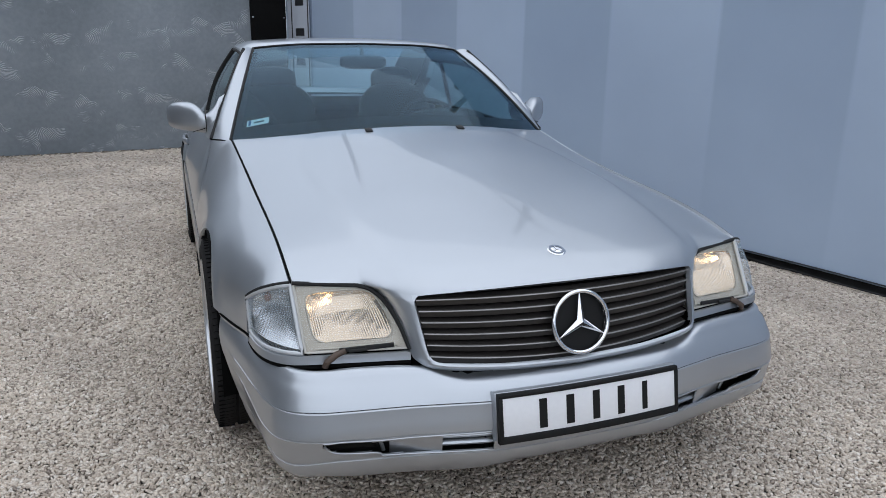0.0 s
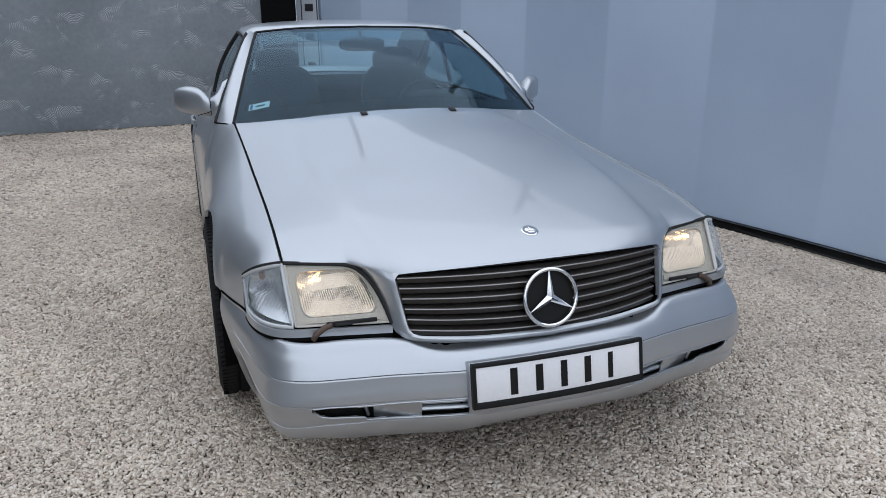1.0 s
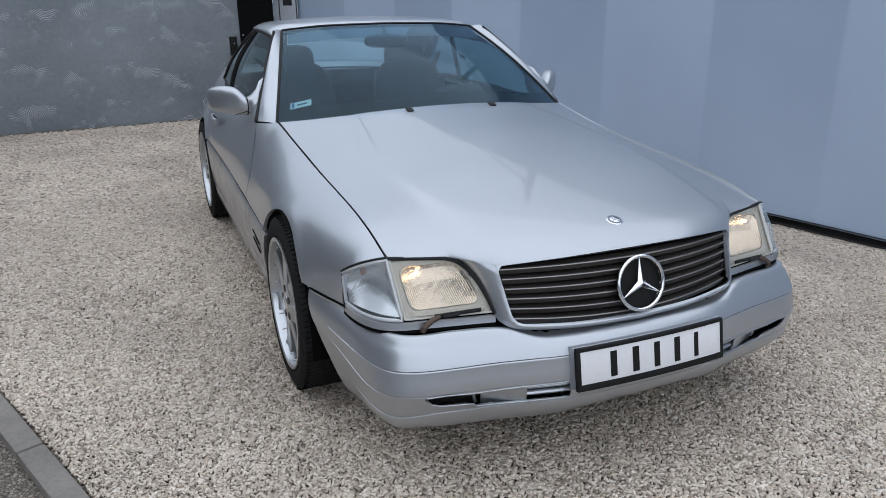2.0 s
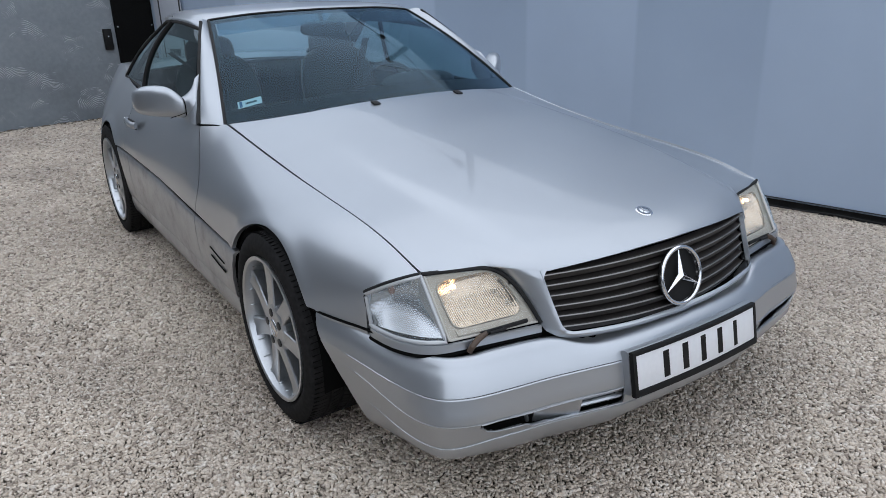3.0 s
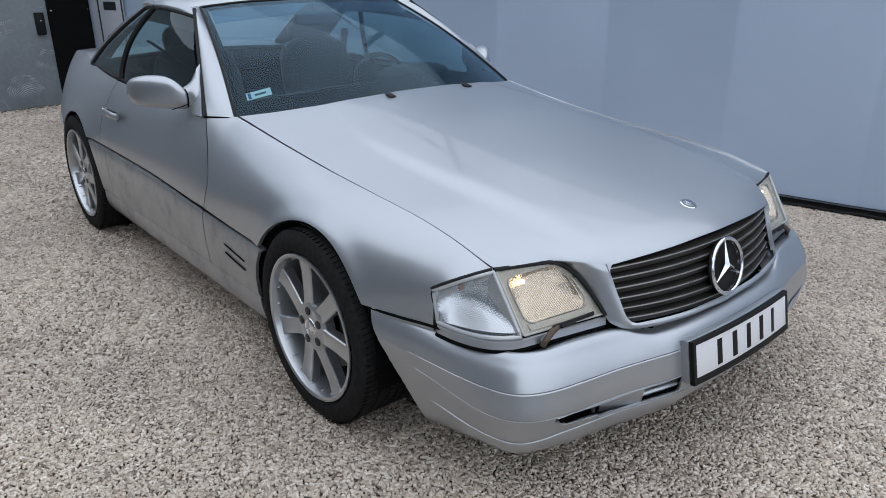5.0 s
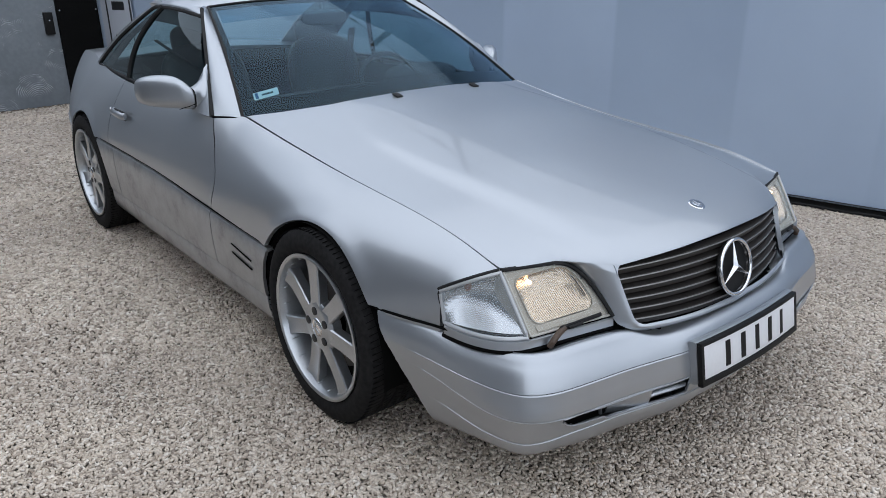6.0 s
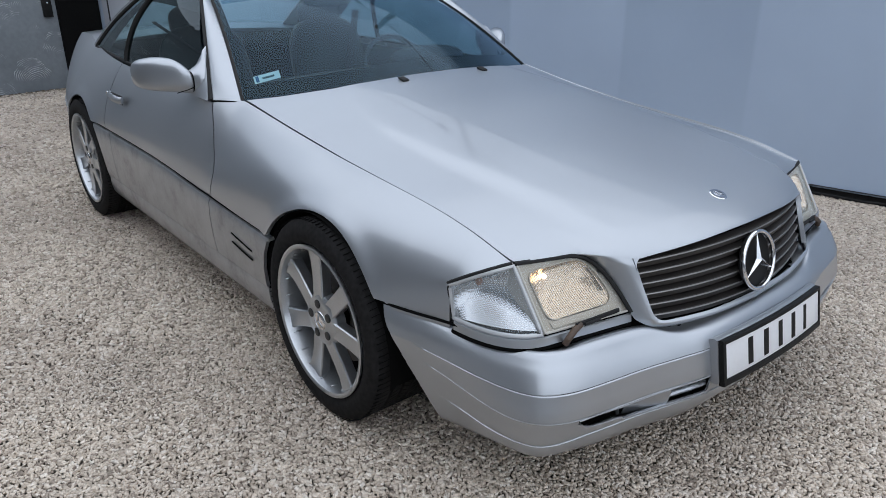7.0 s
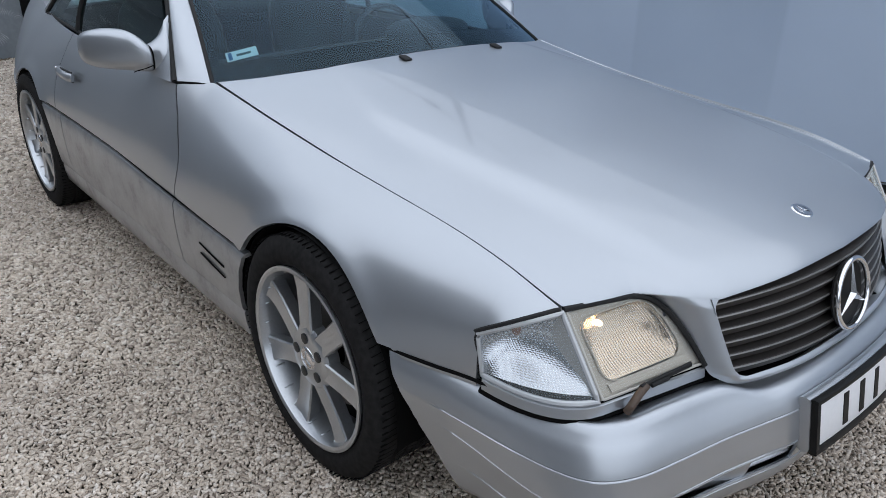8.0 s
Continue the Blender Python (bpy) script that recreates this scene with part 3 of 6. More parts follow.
part("banner_frame_line", box((0.022, 0.003, 2.5), B @ Matrix.Translation((wide * 0.46, -0.005, 0)), 0.0005, 1), BLACK_PRINT, banner)
for k in range(5):
    part("bar", box((wide * 0.40, 0.002, 0.085), B @ Matrix.Translation((wide * 0.08, -0.006, -0.66 + 0.335 * k)), 0.0006, 1), BLACK_PRINT, banner, smooth=0)

# kerb stones and the paving beyond them
kerb = tagged(new("kerb"), "worn grey concrete kerb beside the gravel", "kerb", kind="structure")
ang = math.atan2(1, -0.40)
for k in range(9):
    y = -5.2 + 1.005 * k * math.sin(ang) * 1.0
    c = Vector((KERB(y), y, 0.004))
    part("kerb_stone", box((0.995, 0.085, 0.10), Matrix.Translation(c + Vector((-0.042, -0.017, -0.035))) @ Matrix.Rotation(ang, 4, "Z"), 0.008), CONCRETE, kerb)
paving = box((9.2, 4.6, 0.08), Matrix.Translation((KERB(-1.2) - 2.42, -1.2 - 0.95, -0.035)) @ Matrix.Rotation(ang, 4, "Z"), 0.006)
structure("pavement", paving, PAVING, "worn grey concrete paving beside the kerb", "pavement")


# loose chippings
def chippings():
    rng = np.random.default_rng(7)
    base = np.array([(x, y, z) for z in (-0.62, 0.62) for x, y in ((-0.85, -0.75), (0.85, -0.75), (0.85, 0.75), (-0.85, 0.75))])
    tris = np.array([(0, 2, 1), (0, 3, 2), (4, 5, 6), (4, 6, 7), (0, 1, 5), (0, 5, 4), (1, 2, 6), (1, 6, 5), (2, 3, 7), (2, 7, 6), (3, 0, 4), (3, 4, 7)])
    zones = [((-2.6, 3.0), (-1.0, 1.8), 0.0070, 0.0110), ((-3.8, 2.7), (1.8, 3.8), 0.0088, 0.0142), ((-4.2, 2.2), (3.8, 8.3), 0.0128, 0.0207), ((-1.2, 4.6), (-4.6, -1.0), 0.0128, 0.0207)]
    centres, sizes = [], []
    for (x0, x1), (y0, y1), size, pitch in zones:
        gx, gy = np.meshgrid(np.arange(x0, x1, pitch), np.arange(y0, y1, pitch * 0.866))
        gx[1::2] += 0.5 * pitch
        c = np.stack([gx.ravel(), gy.ravel()], 1)
        c += rng.uniform(-0.36, 0.36, c.shape) * pitch
        fence_x = np.interp(c[:, 1], [p.y for p in FENCE_LINE[::-1]], [p.x for p in FENCE_LINE[::-1]])
        ok = (c[:, 0] > -1.41 - 0.40 * c[:, 1] + 0.012) & (c[:, 0] < fence_x - 0.02) & (c[:, 1] < 7.76 + 0.1 * c[:, 0])
        ok &= ~((np.abs(c[:, 0]) < 0.62) & (c[:, 1] > 0.75) & (c[:, 1] < 4.3))
        c = c[ok]
        centres.append(c)
        sizes.append(size * rng.uniform(0.70, 1.30, len(c)))
    c, r = np.concatenate(centres), np.concatenate(sizes)
    n = len(c)
    scale = np.stack([rng.uniform(0.80, 1.40, n), rng.uniform(0.52, 0.86, n), rng.uniform(0.62, 0.95, n)], 1) * r[:, None]
    v = (base[None] + rng.uniform(-0.33, 0.33, (n, 8, 3))) * scale[:, None]
    yaw, tip, lean = rng.uniform(0, math.tau, n), rng.normal(0, 0.24, n), rng.normal(0, 0.20, n)
    cy, sy, ct, st, cl, sl = np.cos(yaw), np.sin(yaw), np.cos(tip), np.sin(tip), np.cos(lean), np.sin(lean)
    y1, z1 = v[..., 1] * ct[:, None] - v[..., 2] * st[:, None], v[..., 1] * st[:, None] + v[..., 2] * ct[:, None]
    x2, z2 = v[..., 0] * cl[:, None] + z1 * sl[:, None], -v[..., 0] * sl[:, None] + z1 * cl[:, None]
    x3, y3 = x2 * cy[:, None] - y1 * sy[:, None], x2 * sy[:, None] + y1 * cy[:, None]
    gz = 0.05 * np.maximum(0, (c[:, 1] - 4.5) / 3.3) ** 1.5 - 0.008 + rng.uniform(0, 0.004, n)
    pts = np.stack([x3 + c[:, :1], y3 + c[:, 1:], z2 + gz[:, None]], -1).reshape(-1, 3)
    faces = (tris[None] + 8 * np.arange(n)[:, None, None]).reshape(-1, 3)
    me = bpy.data.meshes.new("gravel")
    me.vertices.add(len(pts)), me.loops.add(len(faces) * 3), me.polygons.add(len(faces))
    me.vertices.foreach_set("co", pts.ravel())
    me.loops.foreach_set("vertex_index", faces.ravel())
    me.polygons.foreach_set("loop_start", np.arange(0, len(faces) * 3, 3))
    me.update(calc_edges=True)
    me.validate()
    me.materials.append(STONE)
    tagged(new("gravel", me), "loose pale limestone chippings over the yard", "gravel", kind="stuff")
    return n



# ---- the car ----
car = thing("coupe_car", "silver two-door roadster with hardtop, headlamps lit, parked on gravel", "car")

def smooth(x):
    x = min(max(x, 0.0), 1.0)
    return x * x * (3 - 2 * x)


# lines of the body, y runs from nose to tail, a is the distance from the middle
HOOD_EDGE_A = curve((0.0, 0.700), (0.33, 0.720), (0.7, 0.720), (1.2, 0.722), (1.74, 0.735))
HOOD_EDGE_Z = curve((0.0, 0.600), (0.12, 0.632), (0.33, 0.690), (0.5, 0.732), (0.64, 0.753), (0.9, 0.776), (1.1, 0.794), (1.4, 0.830), (1.75, 0.884))
HOOD_MID_Z = curve((0.0, 0.660), (0.12, 0.702), (0.217, 0.735), (0.4, 0.777), (0.8, 0.848), (1.2, 0.905), (1.5, 0.942), (1.8, 0.968))
NOSE_LINE_Y = curve((0, 0.108), (0.2, 0.120), (0.4, 0.165), (0.428, 0.178), (0.545, 0.2845), (0.6, 0.297), (0.74, 0.327))
NOSE_LINE_Z = curve((0, 0.689), (0.2, 0.685), (0.4, 0.671), (0.428, 0.667), (0.545, 0.678), (0.6, 0.682), (0.74, 0.690))
HOOD_REAR_Y = curve((0, 1.505), (0.2, 1.512), (0.4, 1.550), (0.6, 1.640), (0.74, 1.738))


def HOOD_FRONT_Y(a):
    if 0.428 < a < 0.545:
        s = (a - 0.428) / 0.117
        return lerp(0.178, 0.2845, s) - 0.006 * math.sin(math.pi * s)
    return NOSE_LINE_Y(a)


def HOOD_FRONT_Z(a):
    if 0.428 < a < 0.545:
        s = (a - 0.428) / 0.117
        return lerp(0.667, 0.678, s) + 0.003 * math.sin(math.pi * s)
    return NOSE_LINE_Z(a)


HOOD_CREASE = curve((0.0, 0.450), (0.25, 0.465), (0.5, 0.492), (0.9, 0.528), (1.1, 0.528), (1.43, 0.465), (1.7, 0.38))
HOOD_FADE = curve((0.0, 0.4), (0.2, 0.8), (0.35, 1.0), (0.9, 0.9), (1.3, 0.45), (1.6, 0.1))


def hood_z(a, y):
    a = abs(a)
    e = a / HOOD_EDGE_A(y)
    z = HOOD_MID_Z(y) - (HOOD_MID_Z(y) - HOOD_EDGE_Z(y)) * e ** 2.3
    z += 0.013 * HOOD_FADE(y) * (1 / (1 + math.exp((a - HOOD_CREASE(y)) / 0.011)) - 0.5)
    return z


def hood_nose(a, y):
    """The hood with its front edge rolled down to the grille and lamps."""
    a, f = abs(a), HOOD_FRONT_Y(abs(a))
    t = max(0.0, 1 - (y - f) / 0.085)
    return hood_z(a, y) + (HOOD_FRONT_Z(a) - hood_z(a, f)) * (1 - math.sqrt(1 - 0.95 * t * t)) / 0.7764


# the nose between lamps and grille
INNER = through_points([(0.428, 0.178, 0.667), (0.4255, 0.168, 0.646), (0.4215, 0.155, 0.612), (0.415, 0.136, 0.566), (0.407, 0.117, 0.524), (0.393, 0.107, 0.510), (0.355, 0.097, 0.504), (0.2, 0.071, 0.495), (0, 0.062, 0.491)], 7)
OUTER = through_points([(0.545, 0.2845, 0.678), (0.5135, 0.270, 0.6655), (0.486, 0.246, 0.637), (0.4635, 0.213, 0.592), (0.447, 0.170, 0.530), (0.434, 0.144, 0.503), (0.38, 0.105, 0.486), (0.2, 0.070, 0.475), (0, 0.059, 0.470)], 7)


def surround(k, s):
    i, o = INNER[k], OUTER[k]
    bow = Vector((0.0, -lerp(0.006, 0.013, min(1.0, k / 7)), lerp(0.003, 0.004, min(1.0, k / 7)))) * math.sin(math.pi * s) * lerp(1.0, 0.7, smooth((k - 20) / 12))
    return i.lerp(o, s) + bow


def build_hood():
    us = sorted(set(np.linspace(-1, 1, 41)) | {sg * k for sg in (-1, 1) for k in np.linspace(0.52, 0.78, 26)})
    vs = np.concatenate([0.07 * np.linspace(0, 1, 18)[:-1] ** 1.7, np.linspace(0.07, 1, 34)])
    bm = bmesh.new()
    sheet = []
    for v in vs:
        row = []
        for u in us:
            a = abs(u) * 0.715
            for step_in in range(4):
                y = lerp(HOOD_FRONT_Y(a), HOOD_REAR_Y(a), v)
                a = abs(u) * (HOOD_EDGE_A(y) - (0.0055 if u < 0 else 0.0030))
            row.append(bm.verts.new((math.copysign(a, u), y, hood_nose(a, y))))
        sheet.append(row)
    # the strips that run down beside the grille
    strips = []
    for sg in (-1, 1):
        top = [w for w in sheet[0] if 0.428 <= sg * w.co.x <= 0.546]
        rows = [top]
        for k in range(1, 30):
            rows.append([bm.verts.new((sg * p.x, p.y, p.z)) for p in (surround(k, (sg * w.co.x - 0.428) / 0.117) for w in top)])
        strips.append(rows)
    for rows in [sheet] + strips:
        for i in range(len(rows) - 1):
            for j in range(len(rows[0]) - 1):
                bm.faces.new((rows[i][j], rows[i][j + 1], rows[i + 1][j + 1], rows[i + 1][j]))
    bmesh.ops.recalc_face_normals(bm, faces=bm.faces)
    face_out(bm, (0, 1.0, 0.3))
    fold_rim(bm, 0.014)
    hood = part("hood", bm, PAINT, car, smooth=70)
    gap = []
    for s in (-1, 1):
        deep = 0.0042 if s < 0 else 0.0085
        gap.append(part("hood_gap", rod([(s * (HOOD_EDGE_A(y) - 0.0004), y, hood_z(HOOD_EDGE_A(y), y) - deep) for y in np.linspace(0.335, 1.735, 90)], 0.0046, 8), GAP, car))
    for s in (-1, 1):
        jet = box((0.030, 0.040, 0.010), pose(s * 0.204, 1.462, hood_z(0.204, 1.462) + 0.004, 14, 0, 0), 0.0045)
        part("washer_jet", jet, RUBBER, hood)
    badge = part("hood_badge", lathe([(0, 0.003), (0.022, 0.003), (0.0245, 0.0022), (0.0265, 0.0005), (0.0265, -0.002)], 40, "Z"), CHROME, hood, "round chrome badge")
    slope = math.degrees(math.atan2(hood_z(0, 0.26) - hood_z(0, 0.18), 0.08))
    badge.matrix_basis = pose(0, 0.219, hood_z(0, 0.219), slope, 0, 0)
    ring = part("badge_ring", lathe([(0.0165, 0.003), (0.0165, 0.0042), (0.0225, 0.0042), (0.0225, 0.003)], 40, "Z"), material("badge_blue_grey", (0.16, 0.19, 0.24), 0.3, 0.4), badge)
    bm = bmesh.new()
    for k in range(3):
        block(bm, (0.0035, 0.0155, 0.0014), pose(0, 0, 0.0042, 0, 0, 120 * k) @ Matrix.Translation((0, 0.0078, 0)), 0.0005, 1)
    part("badge_star", bm, CHROME, badge)


build_hood()

# side of the body
SIDE_A = curve((0.30, 0.790), (0.39, 0.815), (0.45, 0.828), (0.55, 0.862), (0.65, 0.888), (0.8, 0.902), (1.0, 0.909), (1.3, 0.906), (1.86, 0.905), (2.6, 0.905), (3.0, 0.905), (3.5, 0.906), (3.75, 0.893), (4.0, 0.850), (4.2, 0.803), (4.46, 0.715))
CREASE_Z = curve((0.3, 0.508), (0.65, 0.512), (1.3, 0.516), (1.8, 0.534), (2.4, 0.566), (3.1, 0.572), (3.6, 0.568), (4.46, 0.56))
BELT_A = curve((0.30, 0.7245), (0.7, 0.7245), (1.2, 0.7265), (1.72, 0.7395), (1.80, 0.775), (1.87, 0.806), (2.4, 0.805), (3.0, 0.785), (3.4, 0.745), (3.69, 0.700), (4.0, 0.650), (4.46, 0.60))
BELT_REAR_Z = curve((1.735, 0.8815), (1.80, 0.8745), (1.87, 0.868), (2.4, 0.876), (3.0, 0.888), (3.4, 0.898), (3.69, 0.910), (4.0, 0.938), (4.3, 0.925), (4.46, 0.88))


def BELT_Z(y):
    return HOOD_EDGE_Z(y) if y < 1.735 else BELT_REAR_Z(y)


FRONT_ARCH, REAR_ARCH = (0.985, 0.305, 0.372), (3.510, 0.305, 0.368)


def arch_z(y):
    best = 0.0
    for cy, cz, r in (FRONT_ARCH, REAR_ARCH):
        if abs(y - cy) < r:
            best = max(best, cz + math.sqrt(r * r - (y - cy) ** 2))
    return best


def side_section(y, n=60):
    """Points (a, z) down the side from the upper edge to the crease line."""
    a0, z0, a3, z3 = BELT_A(y), BELT_Z(y), SIDE_A(y), CREASE_Z(y)
    h = z0 - z3
    front = smooth((1.84 - y) / 0.70)
    nose = smooth(min((y - 0.33) / 0.17, (0.98 - y) / 0.34))
    p1 = (a0 + lerp(lerp(0.46, 0.66, front), 0.58, nose) * (a3 - a0), z0 - lerp(lerp(0.22, 0.15, front), 0.13, nose) * h)
    p2 = (a3 + lerp(lerp(-0.006, 0.002, front), -0.008, nose), z3 + lerp(lerp(0.31, 0.62, front), 0.54, nose) * h)
    out = []
    for s in np.linspace(0, 1, n):
        w = ((1 - s) ** 3, 3 * s * (1 - s) ** 2, 3 * s * s * (1 - s), s ** 3)
        out.append((w[0] * a0 + w[1] * p1[0] + w[2] * p2[0] + w[3] * a3, w[0] * z0 + w[1] * p1[1] + w[2] * p2[1] + w[3] * z3))
    return out


def fade(x, reach):
    return max(0.0, 1 - abs(x) / reach) ** 2


DOOR_FRONT, DOOR_REAR = curve((0.50, -0.100), (0.56, -0.108), (0.63, -0.118), (0.75, -0.065), (0.865, 0.0)), curve((0.55, 0.015), (0.60, 0.055), (0.70, 0.050), (0.80, 0.015), (0.87, 0.0))


def lamp_flare(y, q):
    """Carries the fender out to the lamp's upper edge, fading behind it."""
    yl = min(y, 0.441)
    sec = side_section(yl)
    low, crease = LAMP_TOP(yl), CREASE_Z(y)
    reach = LAMP_SIDE(yl) - 0.001 - float(np.interp(-low, [-p[1] for p in sec], [p[0] for p in sec]))
    top = BELT_Z(y)
    t = min(1.0, max(0.0, (top - q) / (top - low))) ** 1.1
    if q < low:
        t *= max(0.0, (q - crease) / (low - crease))
    return reach * t * smooth((0.60 - y) / 0.159)


def side_column(y, bottom, m):
    sec = side_section(y)
    z = np.array([p[1] for p in sec])
    a = np.array([p[0] for p in sec])
    top = float(z[0])
    bottom = min(bottom, top - 0.002)
    zs = [top + (bottom - top) * (k / m) ** 1.5 for k in range(m + 1)]
    if y < 0.62:
        mid = max(bottom, LAMP_TOP(min(y, 0.441)))
        near = [top + (mid - top) * (k / 20) ** 1.3 if k < 20 else mid + (bottom - mid) * (k - 20) / (m - 20) for k in range(m + 1)]
        zs = [lerp(p, q, smooth((y - 0.445) / 0.15)) for p, q in zip(near, zs)]
    col = []
    for q in zs:
        yy = y + DOOR_FRONT(q) * fade(y - 1.865, 0.55) + DOOR_REAR(q) * fade(y - 2.998, 0.25)
        if yy != y:
            sec = side_section(yy)
            z, a = np.array([p[1] for p in sec]), np.array([p[0] for p in sec])
        aa = float(np.interp(-q, -z, a))
        if y < 0.60:
            aa += lamp_flare(y, q)
        for cy, cz, r in (FRONT_ARCH, REAR_ARCH):
            d = math.hypot(y - cy, q - cz) - r
            if q > cz:
                aa += 0.010 * math.exp(-(max(d, 0) / 0.035) ** 2)
        col.append((aa, yy, q))
    return col


def side_panel(name, ys, low, side, m=34):
    rows = [[(side * a, y, z) for a, y, z in side_column(y, low(y), m)] for y in ys]
    return part(name, grid(rows), PAINT, car)


def arch_steps(arch, zc):
    cy, cz, r = arch
    half = math.sqrt(r * r - (zc - cz) ** 2)
    t0 = math.asin((zc - cz) / r)
    return [cy - r * math.cos(t) for t in np.linspace(t0, math.pi - t0, 30)]


LAMP_SIDE = curve((0.325, 0.7235), (0.346, 0.756), (0.372, 0.785), (0.407, 0.808), (0.449, 0.8215))
LAMP_TOP = curve((0.325, 0.684), (0.343, 0.677), (0.370, 0.664), (0.405, 0.644), (0.441, 0.619))
fa, ra = arch_steps(FRONT_ARCH, 0.513), arch_steps(REAR_ARCH, 0.570)
front_low = lambda y: LAMP_TOP(y) if y < 0.4415 else max(CREASE_Z(y) + (0.004 if y > 0.62 else -0.012), arch_z(y))
fender_ys = list(np.linspace(0.328, 0.441, 9)) + [0.4425] + list(np.linspace(0.46, fa[0] - 0.004, 8)) + fa + list(np.linspace(fa[-1] + 0.004, 1.862, 40))
door_ys = list(np.linspace(1.868, 2.995, 30))
quarter_ys = list(np.linspace(3.001, ra[0] - 0.002, 5)) + ra + list(np.linspace(ra[-1] + 0.004, 4.46, 18))
for s in (-1, 1):
    side_panel("front_fender", fender_ys, front_low, s)
    door = side_panel("door", door_ys, lambda y: CREASE_Z(y) + 0.004, s)
    side_panel("rear_quarter", quarter_ys, lambda y: max(CREASE_Z(y) + 0.004, arch_z(y)), s)
    for y0 in (1.865, 2.998):
        part("door_gap", rod([(s * (a - 0.004), y, z) for a, y, z in side_column(y0, CREASE_Z(y0), 20)], 0.0032, 6), GAP, door)
    part("belt_gap", rod([(s * (SIDE_A(y) - 0.002), y, CREASE_Z(y) + 0.001) for y in np.linspace(1.31, 3.19, 30)], 0.0024, 6), GAP, car)
    # handle in its dished plate
    grip = rod([(s * 0.889, 2.740, 0.752), (s * 0.902, 2.755, 0.754), (s * 0.906, 2.82, 0.757), (s * 0.903, 2.885, 0.760), (s * 0.890, 2.905, 0.761)], 0.0115, 10, flat=1.5)
    part("door_handle", grip, PAINT, door)
    part("handle_recess", box((0.006, 0.15, 0.045), pose(s * 0.888, 2.82, 0.752, 0, 0, 0), 0.003), PLASTIC, door)
    part("lock_button", lathe([(0, 0.004), (0.009, 0.004), (0.010, 0)], 20, "X"), CHROME, door).matrix_basis = pose(s * 0.897, 2.925, 0.764, 0, 0, 0 if s > 0 else 180)


# lower cladding between the wheels, and the sill
def clad_section(y):
    zc = CREASE_Z(y) - 0.004
    a = SIDE_A(y)
    return [(a - 0.016, zc + 0.001), (a + 0.001, zc - 0.004), (a + 0.007, zc - 0.014), (a + 0.009, lerp(zc, 0.30, 0.3)), (a + 0.006, lerp(zc, 0.30, 0.6)), (a - 0.001, 0.325), (a - 0.006, 0.304)]


def sill_section(y):
    a = SIDE_A(y)
    return [(a - 0.012, 0.302), (a - 0.008, 0.295), (a - 0.010, 0.26), (a - 0.020, 0.215), (a - 0.045, 0.180), (a - 0.10, 0.165), (a - 0.18, 0.165)]


def clad(name, y0, y1, section, side, cut0=None, cut1=None, n=26):
    rows = []
    m = len(section(y0))
    for k in np.linspace(0, 1, n):
        row = []
        for j in range(m):
            zj = section(lerp(y0, y1, k))[j][1]
            b0 = cut0(zj) if cut0 else y0
            b1 = cut1(zj) if cut1 else y1
            y = lerp(b0, b1, k)
            row.append((side * section(y)[j][0], y, section(y)[j][1]))
        rows.append(row)
    return part(name, grid(rows, flange=0.012), DUST_REFLECTION_PAINT, car)


behind_front = lambda z: FRONT_ARCH[0] + math.sqrt(max(FRONT_ARCH[2] ** 2 - (z - FRONT_ARCH[1]) ** 2, 0)) - 0.012
before_rear = lambda z: REAR_ARCH[0] - math.sqrt(max(REAR_ARCH[2] ** 2 - (z - REAR_ARCH[1]) ** 2, 0)) + 0.004
after_rear = lambda z: REAR_ARCH[0] + math.sqrt(max(REAR_ARCH[2] ** 2 - (z - REAR_ARCH[1]) ** 2, 0)) - 0.004
for s in (-1, 1):
    front_clad = clad("fender_cladding", 1.33, 1.762, clad_section, s, cut0=behind_front)
    clad("door_cladding", 1.768, 2.962, clad_section, s)
    clad("rear_cladding", 2.968, 3.18, clad_section, s, cut1=before_rear)
    clad("sill", 1.33, 3.16, sill_section, s, cut0=behind_front, cut1=before_rear)
    for dz in (0.0, -0.034):
        slot = rod([(s * (SIDE_A(1.5) + 0.0095), 1.415, 0.424 + dz), (s * (SIDE_A(1.5) + 0.010), 1.49, 0.434 + dz), (s * (SIDE_A(1.5) + 0.0095), 1.575, 0.446 + dz)], 0.0027, 6, flat=1.2)
        part("side_vent", slot, GAP, front_clad)
    # black inner arches
    for cy, cz, r in (FRONT_ARCH, REAR_ARCH):
        bm = lathe([(r - 0.006, 0.0), (r - 0.012, -0.03), (r - 0.012, -0.34), (0.08, -0.34)], 36, "X", math.radians(200), math.radians(-10))
        part("wheel_arch_liner", moved(bm, Matrix.Translation((s * 0.893, cy, cz)) @ Matrix.Diagonal((s, 1, 1, 1))), GAP, car)

# front bumper, swept along its plan line
BUMPER_LINE = spline([(0, 0.014), (0.15, 0.016), (0.27, 0.026), (0.37, 0.050), (0.48, 0.078), (0.60, 0.102), (0.69, 0.124), (0.752, 0.156), (0.786, 0.198), (0.808, 0.265), (0.826, 0.350), (0.844, 0.440), (0.865, 0.530), (0.887, 0.620), (0.904, 0.72), (0.914, 0.80)], 500)
DROOP = curve((0.16, 0.0), (0.26, -0.012), (0.345, -0.026), (0.417, -0.032), (0.47, -0.010), (0.515, 0.0))
